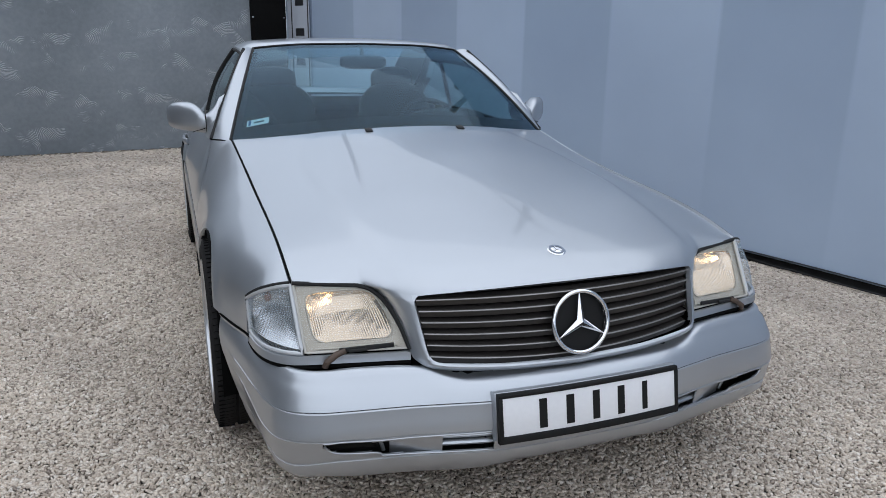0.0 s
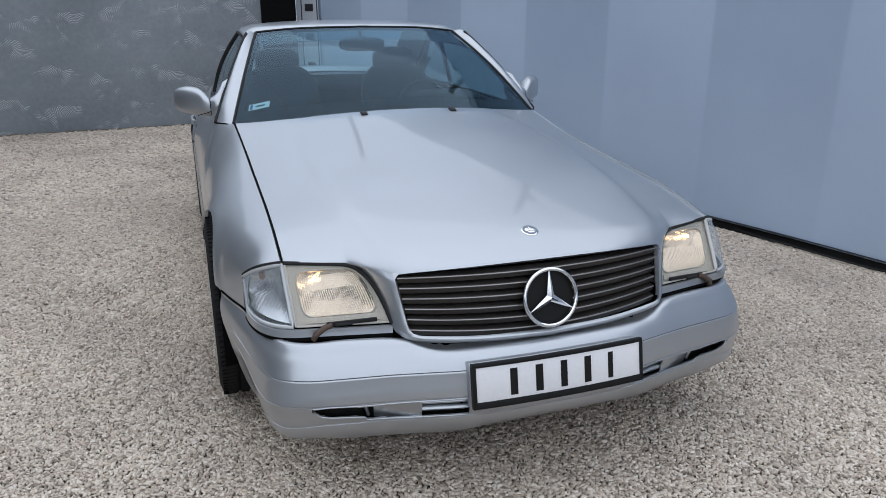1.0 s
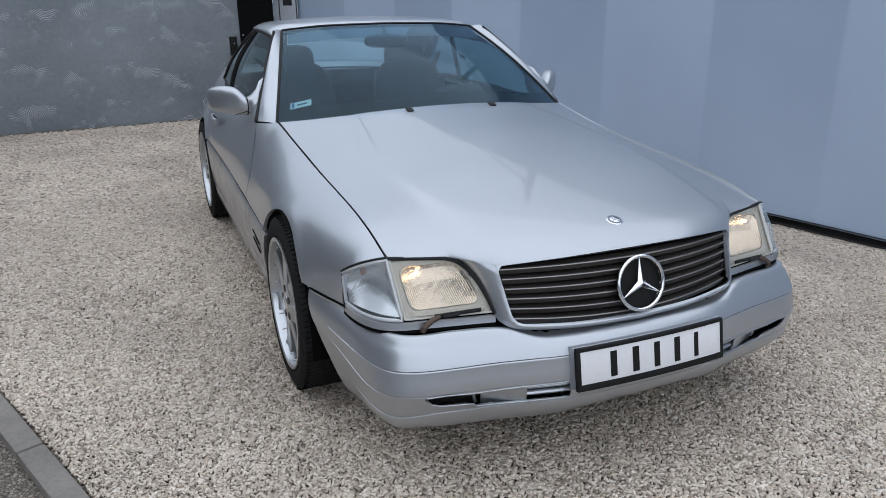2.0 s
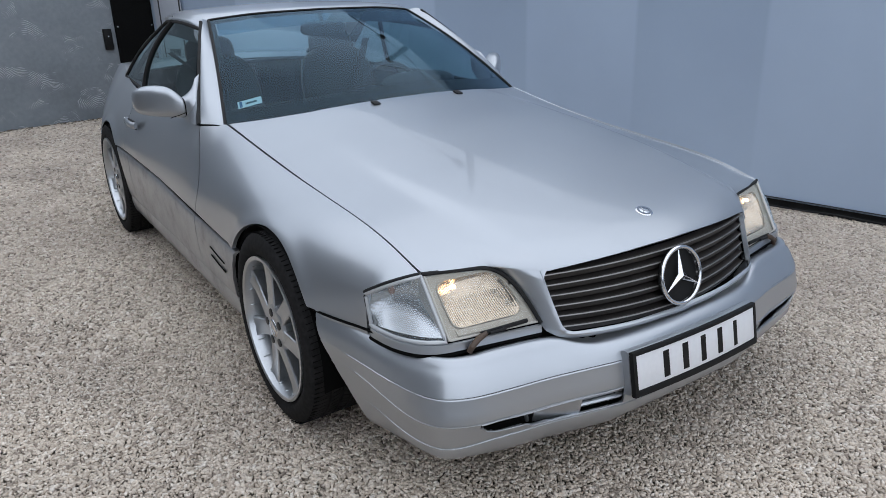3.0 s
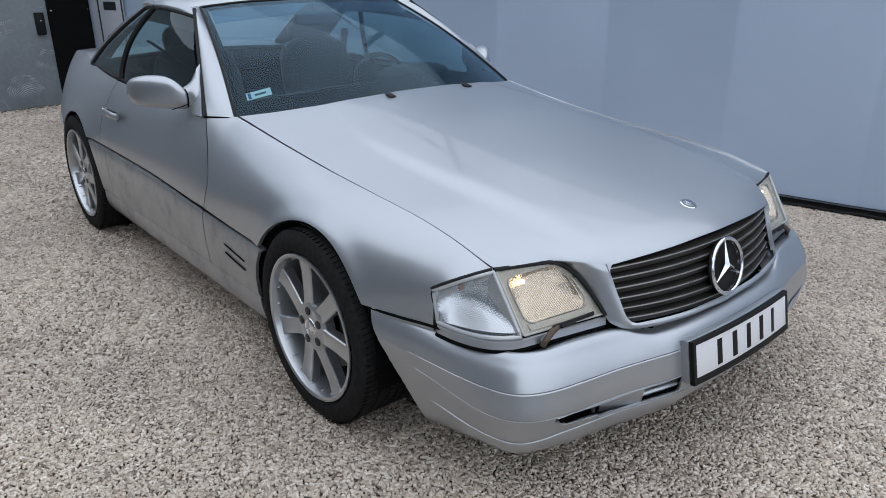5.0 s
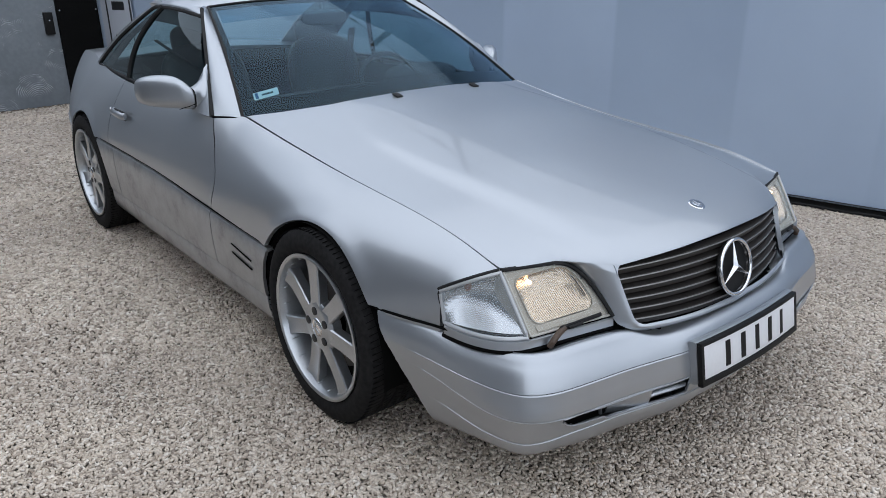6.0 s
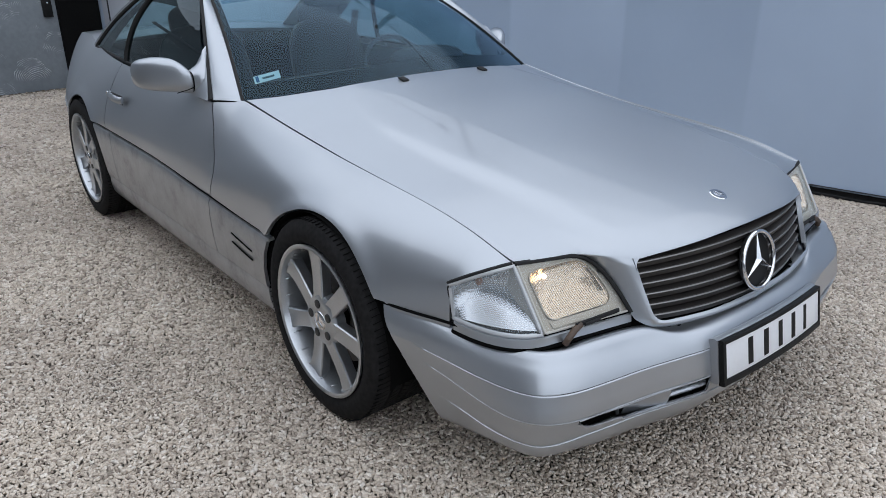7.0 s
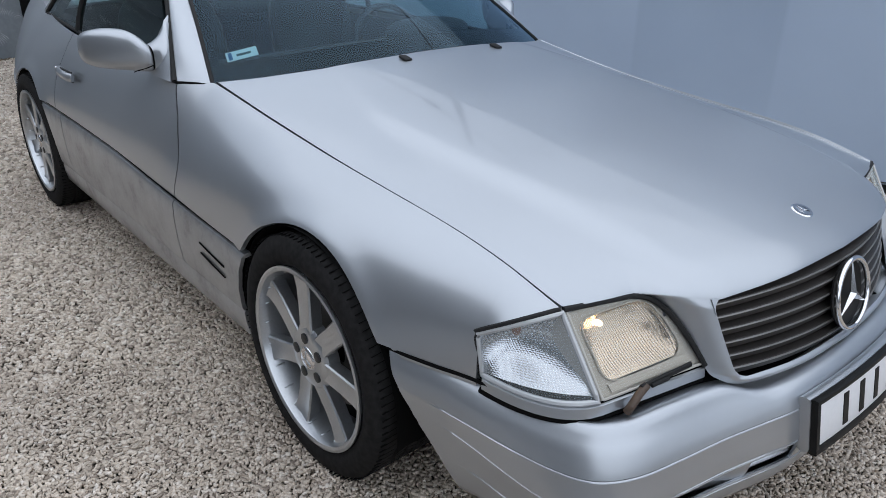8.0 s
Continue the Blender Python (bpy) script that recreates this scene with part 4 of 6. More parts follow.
# offset at the front, offset along the side, height
BUMPER_PROFILE = [(-0.097, -0.060, 0.486), (-0.07, -0.040, 0.4985), (-0.055, -0.028, 0.5035), (-0.045, -0.020, 0.4985), (-0.039, -0.010, 0.485), (-0.0275, -0.001, 0.469), (-0.0165, 0.003, 0.453), (-0.0065, 0.005, 0.438),
                  (0.0008, 0.006, 0.4241), (0.0015, 0.0062, 0.4225), (0.0015, 0.0062, 0.4202), (0.0015, 0.0062, 0.4182), (0.0016, 0.0062, 0.4162), (0.0018, 0.0062, 0.4145), (0.0092, 0.0056, 0.38), (0.0155, 0.003, 0.3496),
                  (0.0155, 0.003, 0.348), (0.0153, 0.0028, 0.3462), (0.0151, 0.0026, 0.344), (0.0149, 0.0024, 0.3425), (0.0146, 0.0022, 0.3409), (0.0132, 0.001, 0.334), (0.012, -0.0005, 0.3265), (0.0106, -0.002, 0.319),
                  (0.009, -0.004, 0.311), (0.007, -0.0065, 0.302), (0.0058, -0.008, 0.2965), (0.0048, -0.0092, 0.292), (0.0036, -0.0105, 0.2875), (0.0024, -0.0116, 0.2835), (0.0018, -0.0121, 0.2816), (0.0014, -0.0125, 0.28),
                  (0.0014, -0.0129, 0.2786), (0.0014, -0.0134, 0.2768), (0.0013, -0.0139, 0.275), (0.0012, -0.0144, 0.2734), (-0.001, -0.022, 0.25), (-0.01852, -0.034, 0.228), (-0.04992, -0.045, 0.213), (-0.09936, -0.075, 0.204),
                  (-0.17968, -0.14, 0.202)]
# how far the lines have risen where the bumper ends at the wheel
RISE = curve((0.16, -0.034), (0.21, -0.030), (0.25, -0.008), (0.278, 0.006), (0.30, 0.018), (0.345, 0.040), (0.38, 0.026), (0.42, 0.009), (0.47, 0.0), (0.52, 0.0))
GROOVES = (0.4192, 0.3451, 0.2777)
bumper_end = curve((0.16, 0.45), (0.20, 0.475), (0.25, 0.505), (0.278, 0.527), (0.345, 0.585), (0.42, 0.615), (0.47, 0.642), (0.505, 0.665))


def at_width(a):
    """How far along the bumper line (0 to 1) the width a is reached."""
    return next(i for i, p in enumerate(BUMPER_LINE) if p[0] > a) / next(i for i, p in enumerate(BUMPER_LINE) if p[1] > 0.61)


def bumper_point(f, d, z0, side=None):
    """f runs from the middle (0) to the wheel arch (1)."""
    end = next(i for i, p in enumerate(BUMPER_LINE) if p[1] > bumper_end(z0))
    whole = next(i for i, p in enumerate(BUMPER_LINE) if p[1] > 0.597)
    i = whole * f if f < 0.7 else whole * 0.7 + (f - 0.7) / 0.3 * (end - whole * 0.7)
    k = min(int(i), len(BUMPER_LINE) - 2)
    p = BUMPER_LINE[k].lerp(BUMPER_LINE[k + 1], i - k)
    t = (BUMPER_LINE[min(k + 8, 499)] - BUMPER_LINE[max(k - 8, 0)]).normalized()
    if k < 9:
        t = Vector((1, 0))
    n = Vector((t[1], -t[0]))
    if side is not None:
        d = lerp(d, side, smooth((f - 0.60) / 0.32))
    if z0 > 0.43:
        d *= lerp(0.80, 1.0, smooth((p[0] - 0.28) / 0.26))
    if any(abs(z0 - g) < 0.0012 for g in GROOVES):
        d -= 0.0025 * (1 - smooth((f - 0.915) / 0.025))
    z = z0 + lerp(DROOP(z0) * f ** 1.6, RISE(z0), smooth((f - 0.68) / 0.32))
    if z0 < 0.31:
        z -= 0.014 * min(1.0, (0.31 - z0) / 0.02) * smooth((f - 0.53) / 0.12) * (1 - smooth((f - 0.76) / 0.2))
    if z0 > 0.43:
        cap = lerp(0.467, 0.54, smooth((p[0] - 0.32) / 0.26))
        z = 0.5 * (z + cap - math.hypot(z - cap, 0.014))
        z += (0.008 * smooth((f - 0.80) / 0.2) - 0.007 * smooth((f - 0.48) / 0.12) * (1 - smooth((f - 0.80) / 0.1))) * (z0 > 0.48)
    if z0 < 0.256:
        z -= 0.020 * smooth((p[0] - 0.15) / 0.2) * (1 - smooth((p[0] - 0.60) / 0.14)) * min(1.0, (0.256 - z0) / 0.05)
    return Vector((p[0] + n[0] * d, p[1] + n[1] * d, z))


fs = sorted(set(np.round(np.concatenate([np.linspace(0, 0.2, 6), np.linspace(0.2, 0.74, 84), np.linspace(0.74, 1, 20)]), 4)))


def in_slot(c):
    return not (0.262 < abs(c.x) < 0.690 and 0.265 < c.z < 0.348 and c.y < 0.4 and slot_low(abs(c.x)) < c.z < slot_high(abs(c.x)))


slot_low = curve((0.2, 0.284), (0.42, 0.281), (0.546, 0.283), (0.558, 0.293), (0.64, 0.297), (0.672, 0.304), (0.690, 0.320))
slot_high = curve((0.2, 0.342), (0.42, 0.334), (0.556, 0.330), (0.64, 0.332), (0.690, 0.328))
rows = [[(sg * p.x, p.y, p.z) for sg, p in [(-1, bumper_point(f, d, z, e)) for f in fs[::-1]] + [(1, bumper_point(f, d, z, e)) for f in fs[1:]]] for d, e, z in BUMPER_PROFILE]
bumper = part("front_bumper", grid(rows, centre=(0, 0.6, 0.35), flange=0.006, keep=in_slot), PAINT, car, smooth=50)
for s in (-1, 1):
    back = [[(s * bumper_point(f, d, z).x, bumper_point(f, d, z).y, bumper_point(f, d, z).z) for f in np.linspace(0.2, 0.85, 20)] for d, z in ((-0.045, 0.355), (-0.060, 0.30), (-0.075, 0.24))]
    part("slot_backing", grid(back, flange=0), PLASTIC, bumper)
    for low in (0.325, 0.303):
        bar = [bumper_point(f, -0.014, low) for f in np.linspace(at_width(0.26), at_width(0.43), 14)]
        part("slot_bar", rod([(s * p.x, p.y, p.z) for p in bar], 0.0112, 10, flat=0.80), PAINT, bumper)
    duct = []
    for k, w in enumerate(np.linspace(0.395, 0.528, 12)):
        deep = 0.005 + 0.018 * (k / 11) ** 1.5
        duct.append([(s * p.x, p.y, p.z) for p in (bumper_point(at_width(w), float(np.interp(-z, [-r[2] for r in BUMPER_PROFILE], [r[0] for r in BUMPER_PROFILE])) - deep, z) for z in np.linspace(0.348, 0.280, 8))])
    part("duct_cover", grid(duct, centre=(0, 0.6, 0.31), flange=0.004), PAINT, bumper)
    a, b = bumper_point(at_width(0.556), -0.016, 0.340), bumper_point(at_width(0.544), -0.024, 0.286)
    part("slot_divider", rod([(s * a.x, a.y, a.z), (s * b.x, b.y, b.z)], 0.0055, 8), PAINT, bumper)
    fog = [[(s * p.x, p.y, p.z) for p in (bumper_point(f, d, z) for f in np.linspace(at_width(0.56), at_width(0.71), 10))] for d, z in ((-0.030, 0.360), (-0.036, 0.32), (-0.046, 0.285))]
    fog_lamp = part("fog_lamp", grid(fog, flange=0.004), FOG_LENS, bumper, "dark fog lamp lens in the bumper slot")
    for d, z in ((-0.015, 0.308), (-0.028, 0.272)):
        p = bumper_point(at_width(0.285), d, z)
        part("tow_cover_seam", box((0.003, 0.010, 0.018), pose(s * p.x, p.y, p.z, 0, 0, 0), 0.001, 1), GAP, bumper)
def slot_edge(a, z, side):
    """A point of the bumper's face at the width a and the height z."""
    f, z0 = at_width(a), z
    for k in range(6):
        z0 = z - DROOP(z0) * f ** 1.6
    d = float(np.interp(-z0, [-r[2] for r in BUMPER_PROFILE], [r[0] for r in BUMPER_PROFILE]))
    p = bumper_point(f, d - 0.0015, z0)
    return (side * p.x, p.y, p.z)


for s in (-1, 1):
    rim = [slot_edge(a, slot_high(a) + 0.001, s) for a in np.linspace(0.275, 0.688, 48)] + [slot_edge(a, slot_low(a) - 0.001, s) for a in np.linspace(0.687, 0.275, 60)]
    part("slot_rim", rod(rim, 0.0030, 8), PAINT, bumper)
part("bumper_groove", rod([(sg * p.x, p.y, p.z) for sg, p in [(-1, bumper_point(f, 0.0011, 0.4200, 0.0058)) for f in np.linspace(0.60, 0, 60)] + [(1, bumper_point(f, 0.0011, 0.4200, 0.0058)) for f in np.linspace(0, 0.60, 60)[1:]]], 0.0009, 6), GAP, bumper)
for s in (-1, 1):
    part("bumper_seam", rod([(s * (SIDE_A(y) - 0.001), y, 0.5105 + 0.004 * (y - 0.45)) for y in np.linspace(0.405, 0.658, 18)], 0.0050, 6), GAP, bumper)
# black shelf behind the bumper's upper edge, added as the shade in the gap
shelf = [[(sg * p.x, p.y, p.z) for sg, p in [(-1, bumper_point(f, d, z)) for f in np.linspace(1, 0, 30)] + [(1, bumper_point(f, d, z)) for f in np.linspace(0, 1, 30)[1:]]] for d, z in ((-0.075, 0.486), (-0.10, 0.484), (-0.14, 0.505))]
part("bumper_gap_shade", grid(shelf, centre=(0, 0.3, 0.1), flange=0), GAP, bumper)

# plate on its carrier
PLATE = pose(0, 0.001, 0.384, 0, 0, 0) @ pose(0, -0.012, 0, -10.5, 0, 0)


def bowed(w, d, h, x0=0.0, y0=0.0, z0=0.0, r=0.003, n=18):
    """A bar with rounded edges that follows the bumper's bow."""
    ring = []
    for cx, cz, a0 in ((1, 1, 0), (-1, 1, 90), (-1, -1, 180), (1, -1, 270)):
        for k in range(3):
            a = radians(a0 + 45 * k)
            ring.append((cx * (d / 2 - r) + r * math.cos(a), cz * (h / 2 - r) + r * math.sin(a)))
    bm, last = bmesh.new(), None
    for x in np.linspace(x0 - w / 2, x0 + w / 2, n):
        now = [bm.verts.new(PLATE @ Vector((x, y0 + p + 0.015 * ((x / 0.27) ** 2 - 1), z0 + q))) for p, q in ring]
        if last:
            for k in range(12):
                bm.faces.new((last[k], last[(k + 1) % 12], now[(k + 1) % 12], now[k]))
        else:
            bm.faces.new(now)
        last = now
    bm.faces.new(last[::-1])
    bmesh.ops.recalc_face_normals(bm, faces=bm.faces)
    return bm


def joined(*pieces):
    """Several bmeshes as one."""
    out = bmesh.new()
    for bm in pieces:
        me = bpy.data.meshes.new("piece")
        bm.to_mesh(me)
        bm.free()
        out.from_mesh(me)
        bpy.data.meshes.remove(me)
    return out


part("plate_carrier", bowed(0.546, 0.026, 0.128, 0, 0.020, 0.004, 0.008), PAINT, car)
part("plate_frame", joined(bowed(0.538, 0.017, 0.012, 0, 0.001, 0.0590), bowed(0.538, 0.017, 0.020, 0, 0.001, -0.0550), bowed(0.011, 0.017, 0.112, -0.2645, 0.001, 0.001, n=3), bowed(0.011, 0.017, 0.112, 0.2645, 0.001, 0.001, n=3)), PLATE_BLACK, car, "black plastic plate surround")
sign = part("show_plate", bowed(0.520, 0.004, 0.102, 0, -0.0025, 0.004, 0.001), PLATE_WHITE, car, "white display plate with black bars")
for k, w in enumerate((0.021, 0.022, 0.020, 0.021, 0.016)):
    part("bar", bowed(w, 0.002, 0.0765, -0.150 + 0.0765 * k, -0.0052, 0.003, 0.0006, 4), PLATE_BLACK, sign, smooth=0)

# grille with its surround, slats and ornament
rows = [[(sg * surround(k, s).x, surround(k, s).y, surround(k, s).z) for sg, k in [(-1, k) for k in range(29, 57)] + [(1, k) for k in range(55, 28, -1)]] for s in np.linspace(0, 1, 10)]
part("grille_surround", grid(rows, centre=(0, 0.4, 0.58), flange=0.006), PAINT, car)
for s in (-1, 1):
    bm, c = bmesh.new(), Vector((0.4370, 0.1805, 0.6705))
    ex, ez = Vector((-1.0, -0.30, 0.09)).normalized(), (INNER[6] - INNER[0]).normalized()
    arc = [c + 0.034 * ((1 - math.sin(q)) * ex + (1 - math.cos(q)) * ez) for q in np.linspace(0, math.pi / 2, 9)]
    flat = [bm.verts.new((s * p.x, p.y, p.z)) for p in arc]
    tip = bm.verts.new((s * c.x, c.y, c.z))
    for k in range(8):
        bm.faces.new((tip, flat[k], flat[k + 1]))
    face_out(bm, (0, 1, 0.5))
    fold_rim(bm, 0.010)
    part("grille_corner", bm, PAINT, car)
# black panel added under the grille for the gap's shade, hiding the ground
part("grille_gap_shade", box((0.84, 0.13, 0.012), pose(0, 0.150, 0.448), 0.003, 1), GAP, car)
grille = part("grille", grid([[(x, lerp(0.098, 0.185, (abs(x) / 0.43) ** 2) + (z - 0.48) * 0.24 + 0.035, z) for x in np.linspace(-0.44, 0.44, 24)] for z in (0.470, 0.55, 0.62, 0.70)], centre=(0, 1, 0.58), flange=0), GAP, car)
for k in range(6):
    z0 = 0.5085 + 0.0282 * k
    half = lerp(0.400, 0.424, k / 5.0)
    bend = lambda x: 0.0125 * (1 - (x / 0.42) ** 2) * (1 - 1.6 * k / 5)
    section = [(0.0035, -0.0125), (-0.0015, 0.003), (0.002, 0.0065), (0.028, 0.0105), (0.030, 0.0075), (0.010, -0.0125)]
    ring_rows = []
    for dy, dz in section + section[:1]:
        ring_rows.append([(x, lerp(0.052, 0.128, (abs(x) / 0.42) ** 2) + (z0 - 0.48) * 0.24 + 0.012 + dy, z0 - bend(x) + dz) for x in np.linspace(-half, half, 30)])
    slat = part("grille_slat", grid(ring_rows, centre=None, flange=0), SLAT, grille, smooth=30)
    # paler rod: light on the slat's front edge put into its colour
    part("slat_lit_edge", rod([(x, y + 0.0002, z + 0.0010) for x, y, z in ring_rows[1]], 0.0022, 6), SLAT_LIT_EDGE, slat)
STAR = pose(0, 0.067, 0.585, -13.5, 0, 0)
ornament = part("star_ornament", rod([STAR @ Vector((0.0815 * math.cos(a), 0, 0.0815 * math.sin(a))) for a in np.linspace(0, math.tau, 64, endpoint=False)], 0.0062, 10, closed=True), CHROME, grille, "chrome ring ornament with three arms")
bm = bmesh.new()
for k in range(3):
    turn = STAR @ Matrix.Rotation(k * math.tau / 3, 4, "Y")
    pts = [(-0.013, 0, -0.0075), (0, -0.009, 0.0), (0.013, 0, -0.0075), (0.0008, 0, 0.080), (-0.0008, 0, 0.080), (0, 0.006, 0.0)]
    v = [bm.verts.new(turn @ Vector(p)) for p in pts]
    for f in ((0, 1, 4), (1, 3, 4), (1, 2, 3), (0, 4, 5), (4, 3, 5), (3, 2, 5)):
        bm.faces.new([v[i] for i in f])
bmesh.ops.recalc_face_normals(bm, faces=bm.faces)
part("star", bm, CHROME, ornament, smooth=0)
bm = lathe([(0, 0.012), (0.079, 0.012), (0.079, 0.016)], 40, "Z")
part("star_backing", moved(bm, STAR @ Matrix.Rotation(math.radians(90), 4, "X") @ Matrix.Diagonal((1, 1, -1, 1))), PLATE_BLACK, ornament)

# head lamps
def lamp_edge_in(v):
    p = ((0.545, 0.2840, 0.6735), (0.475, 0.262, 0.668), (0.4420, 0.1685, 0.5265))
    return Vector([(1 - v) ** 2 * p[0][k] + 2 * v * (1 - v) * p[1][k] + v * v * p[2][k] for k in range(3)])


def lamp_point(u, v, lift=0.010):
    a = Vector((0.7165, 0.3235, 0.6825)).lerp(Vector((0.7075, 0.2235, 0.5265)), v)
    p = a.lerp(lamp_edge_in(v ** 0.85), u)
    b = math.sin(math.pi * min(max(u, 0), 1)) * math.sin(math.pi * min(max(v, 0), 1))
    return p + Vector((0, -lift * b * 0.8, lift * b * 0.6))


def indicator_point(u, v, lift=0.008):
    a = Vector((0.7225, 0.3255, 0.6815)).lerp(Vector((0.7135, 0.2265, 0.5265)), v)
    e = Vector((0.8215, 0.449, 0.6150)).lerp(Vector((0.8190, 0.434, 0.5250)), v)
    c = Vector((0.797, 0.356, 0.672)).lerp(Vector((0.812, 0.262, 0.5255)), v)
    p = a * (1 - u) ** 2 + c * 2 * u * (1 - u) + e * u * u
    b = math.sin(math.pi * u) * math.sin(math.pi * v)
    return p + Vector((lift * b * 0.6, -lift * b, lift * b * 0.4))


LENS_RIM = material("lens_rim_grey", (0.50, 0.51, 0.52), 0.22, 0.2)
BULB_AMBER = material("amber_grey_bulb", (0.22, 0.10, 0.06), 0.3)


def lamp(s):
    flip = lambda p: (s * p.x, p.y, p.z)
    unit = part("headlamp", grid([[flip(lamp_point(u, v)) for u in np.linspace(0, 1, 22)] for v in np.linspace(0, 1, 14)], centre=(0, 1, 0.4), flange=0.006), LENS, car, "lit headlamp with a fluted clear lens")
    unit.visible_shadow = False
    inset = Vector((0.0, 0.085, 0.0))
    edge = [lamp_point(u, v, 0) for u, v in [(k / 14, 0) for k in range(14)] + [(1, k / 14) for k in range(14)] + [(1 - k / 14, 1) for k in range(14)] + [(0, 1 - k / 14) for k in range(14)]]
    rows = [[flip(p + inset * d) for p in edge + edge[:1]] for d in (0.03, 1.0)]
    part("lamp_housing", grid(rows, centre=None, flange=0), HOUSING, unit)
    part("lamp_back", grid([[flip(lamp_point(u, v, 0) + inset) for u in np.linspace(0, 1, 8)] for v in np.linspace(0, 1, 6)], centre=(0, 1, 0.4), flange=0), HOUSING, unit)
    # dished reflector behind the fluted inner lens, with the bulb at its heart
    def dish(q, r):
        e = lambda c: math.copysign(abs(c) ** (2 / 5.5), c)
        u, v = 0.5 + 0.5 * r * e(math.cos(q)), 0.5 + 0.5 * r * e(math.sin(q))
        p = lamp_point(0.11 + 0.80 * u + 0.03 * u * (1 - v), 0.16 + 0.74 * v, 0.006)
        return flip(p + Vector((0, 0.012 + 0.050 * (1 - r * r), 0)))

    def lamp_rim(q):
        e = lambda c: math.copysign(abs(c) ** 0.05, c)
        return flip(lamp_point(0.5 + 0.495 * e(math.cos(q)), 0.5 + 0.495 * e(math.sin(q)), 0) + Vector((0, 0.007, 0)))
    turns = np.linspace(0, math.tau, 81)
    part("lamp_frame", grid([[lamp_rim(q) for q in turns], [dish(q, 1.0) for q in turns]], centre=(0, 1, 0.4), flange=0), HOUSING, unit, "pale grey frame round the inner lens")
    c = lamp_point(0.36, 0.34, 0) + Vector((0, 0.026, 0))
    part("bulb", moved(blob((0.006, 0.010, 0.006), 2.0, 14, 10), Matrix.Translation((s * c.x, c.y, c.z))), BULB, unit, "glowing warm bulb")
    # reflector: fine flutes above, broad ones below
    def insert(u, v):
        rib = 0.0007 * abs((u * 40) % 1 - 0.5) * 2 if v < 0.56 else 0.0017 * abs((u * 32) % 1 - 0.5) * 2
        p = lamp_point(0.11 + 0.79 * u + 0.03 * u * (1 - v), 0.16 + 0.73 * v, 0.006)
        bowl = (1 - (2 * u - 1) ** 4) * (1 - (2 * v - 1) ** 4)
        return flip(p + Vector((0, 0.014 + 0.030 * bowl - rib * min(1.0, 4 * bowl), 0)))
    part("reflector", grid([[insert(u, v) for u in np.linspace(0, 1, 321)] for v in (0, 0.05, 0.12, 0.24, 0.36, 0.47, 0.555, 0.565, 0.68, 0.80, 0.90, 0.96, 1.0)], centre=(0, 1, 0.4), flange=0), REFLECTOR, unit, "warm silver fluted reflector", smooth=12)
    # dark strip, shade at the reflector's edge made as a part
    part("reflector_edge_shade", grid([[flip(lamp_point(0.885 + 0.03 * q - 0.03 * abs(v - 0.5), v, 0.004) + Vector((0, 0.014 + 0.012 * q, 0))) for q in np.linspace(0, 1, 4)] for v in np.linspace(0.42, 0.74, 9)], centre=(0, 1, 0.4), flange=0.003), DISC, unit, "dark strip added as shade at the edge of the reflector")
    part("lamp_ledge", grid([[flip(lamp_point(u, 0.885 + 0.07 * q, 0.004) + Vector((0, 0.006 - 0.004 * q, 0))) for u in np.linspace(0.12, 0.90, 20)] for q in np.linspace(0, 1, 4)], centre=(0, 1, 0.4), flange=0.003), HOUSING, unit)
    # inner lens line
    inner = [Vector((s * p[0], p[1] - 0.003, p[2])) for p in (dish(q, 1.0) for q in np.linspace(0, math.tau, 40, endpoint=False))]
    part("lens_rim", rod([flip(p) for p in inner], 0.0022, 6, closed=True), HOUSING, unit)
    part("lamp_seal", rod([flip(p) for p in [lamp_point(k / 24, 0, 0) + Vector((0, 0.003, 0.002 - 0.002 * k / 24)) for k in range(24)] + [lamp_point(1, k / 24, 0) + Vector((0.003, -0.004 * min(1, k / 8), 0)) for k in range(25)]], 0.0062, 8), RUBBER, unit)
    part("lamp_bezel", rod([flip(lamp_point(u, v, 0) + Vector((0, -0.001, 0))) for u, v in [(0.012, 0.015 + k / 20 * 0.97) for k in range(21)]], 0.0034, 8), HOUSING, unit)
    part("lamp_bezel", rod([flip(lamp_point(u, 0.985, 0) + Vector((0, -0.001, 0))) for u in np.linspace(0.02, 0.98, 16)], 0.0030, 8), HOUSING, unit)
    ind = part("indicator", grid([[flip(indicator_point(u, v)) for u in np.linspace(0, 1, 20)] for v in np.linspace(0, 1, 12)], centre=(0, 1, 0.4), flange=0.006), CLEAR_LENS, car, "clear ribbed corner indicator")
    ind.visible_shadow = False
    def bowl(u, v):
        deep = 0.012 + 0.075 * max(0.0, 1 - ((u - 0.47) / 0.53) ** 2) * max(0.0, 1 - ((v - 0.5) / 0.56) ** 2)
        return flip(indicator_point(u, v, 0.0) + Vector((-0.55, 0.80, 0)) * deep)
    rows = [[bowl(u, v) for u in np.linspace(0.0, 1, 24)] for v in np.linspace(0.02, 0.98, 16)]
    part("indicator_reflector", grid(rows, centre=(0, 1, 0.4), flange=0), WHITE_REFLECTOR, ind)
    edge = [indicator_point(u, v, 0) for u, v in [(k / 12, 0.01) for k in range(12)] + [(1, k / 12) for k in range(12)] + [(1 - k / 12, 0.99) for k in range(12)] + [(0, 1 - k / 12) for k in range(12)]]
    part("indicator_rim", rod([flip(p + Vector((-0.001, 0.0, 0))) for p in edge], 0.0058, 8, closed=True), LENS_RIM, ind)
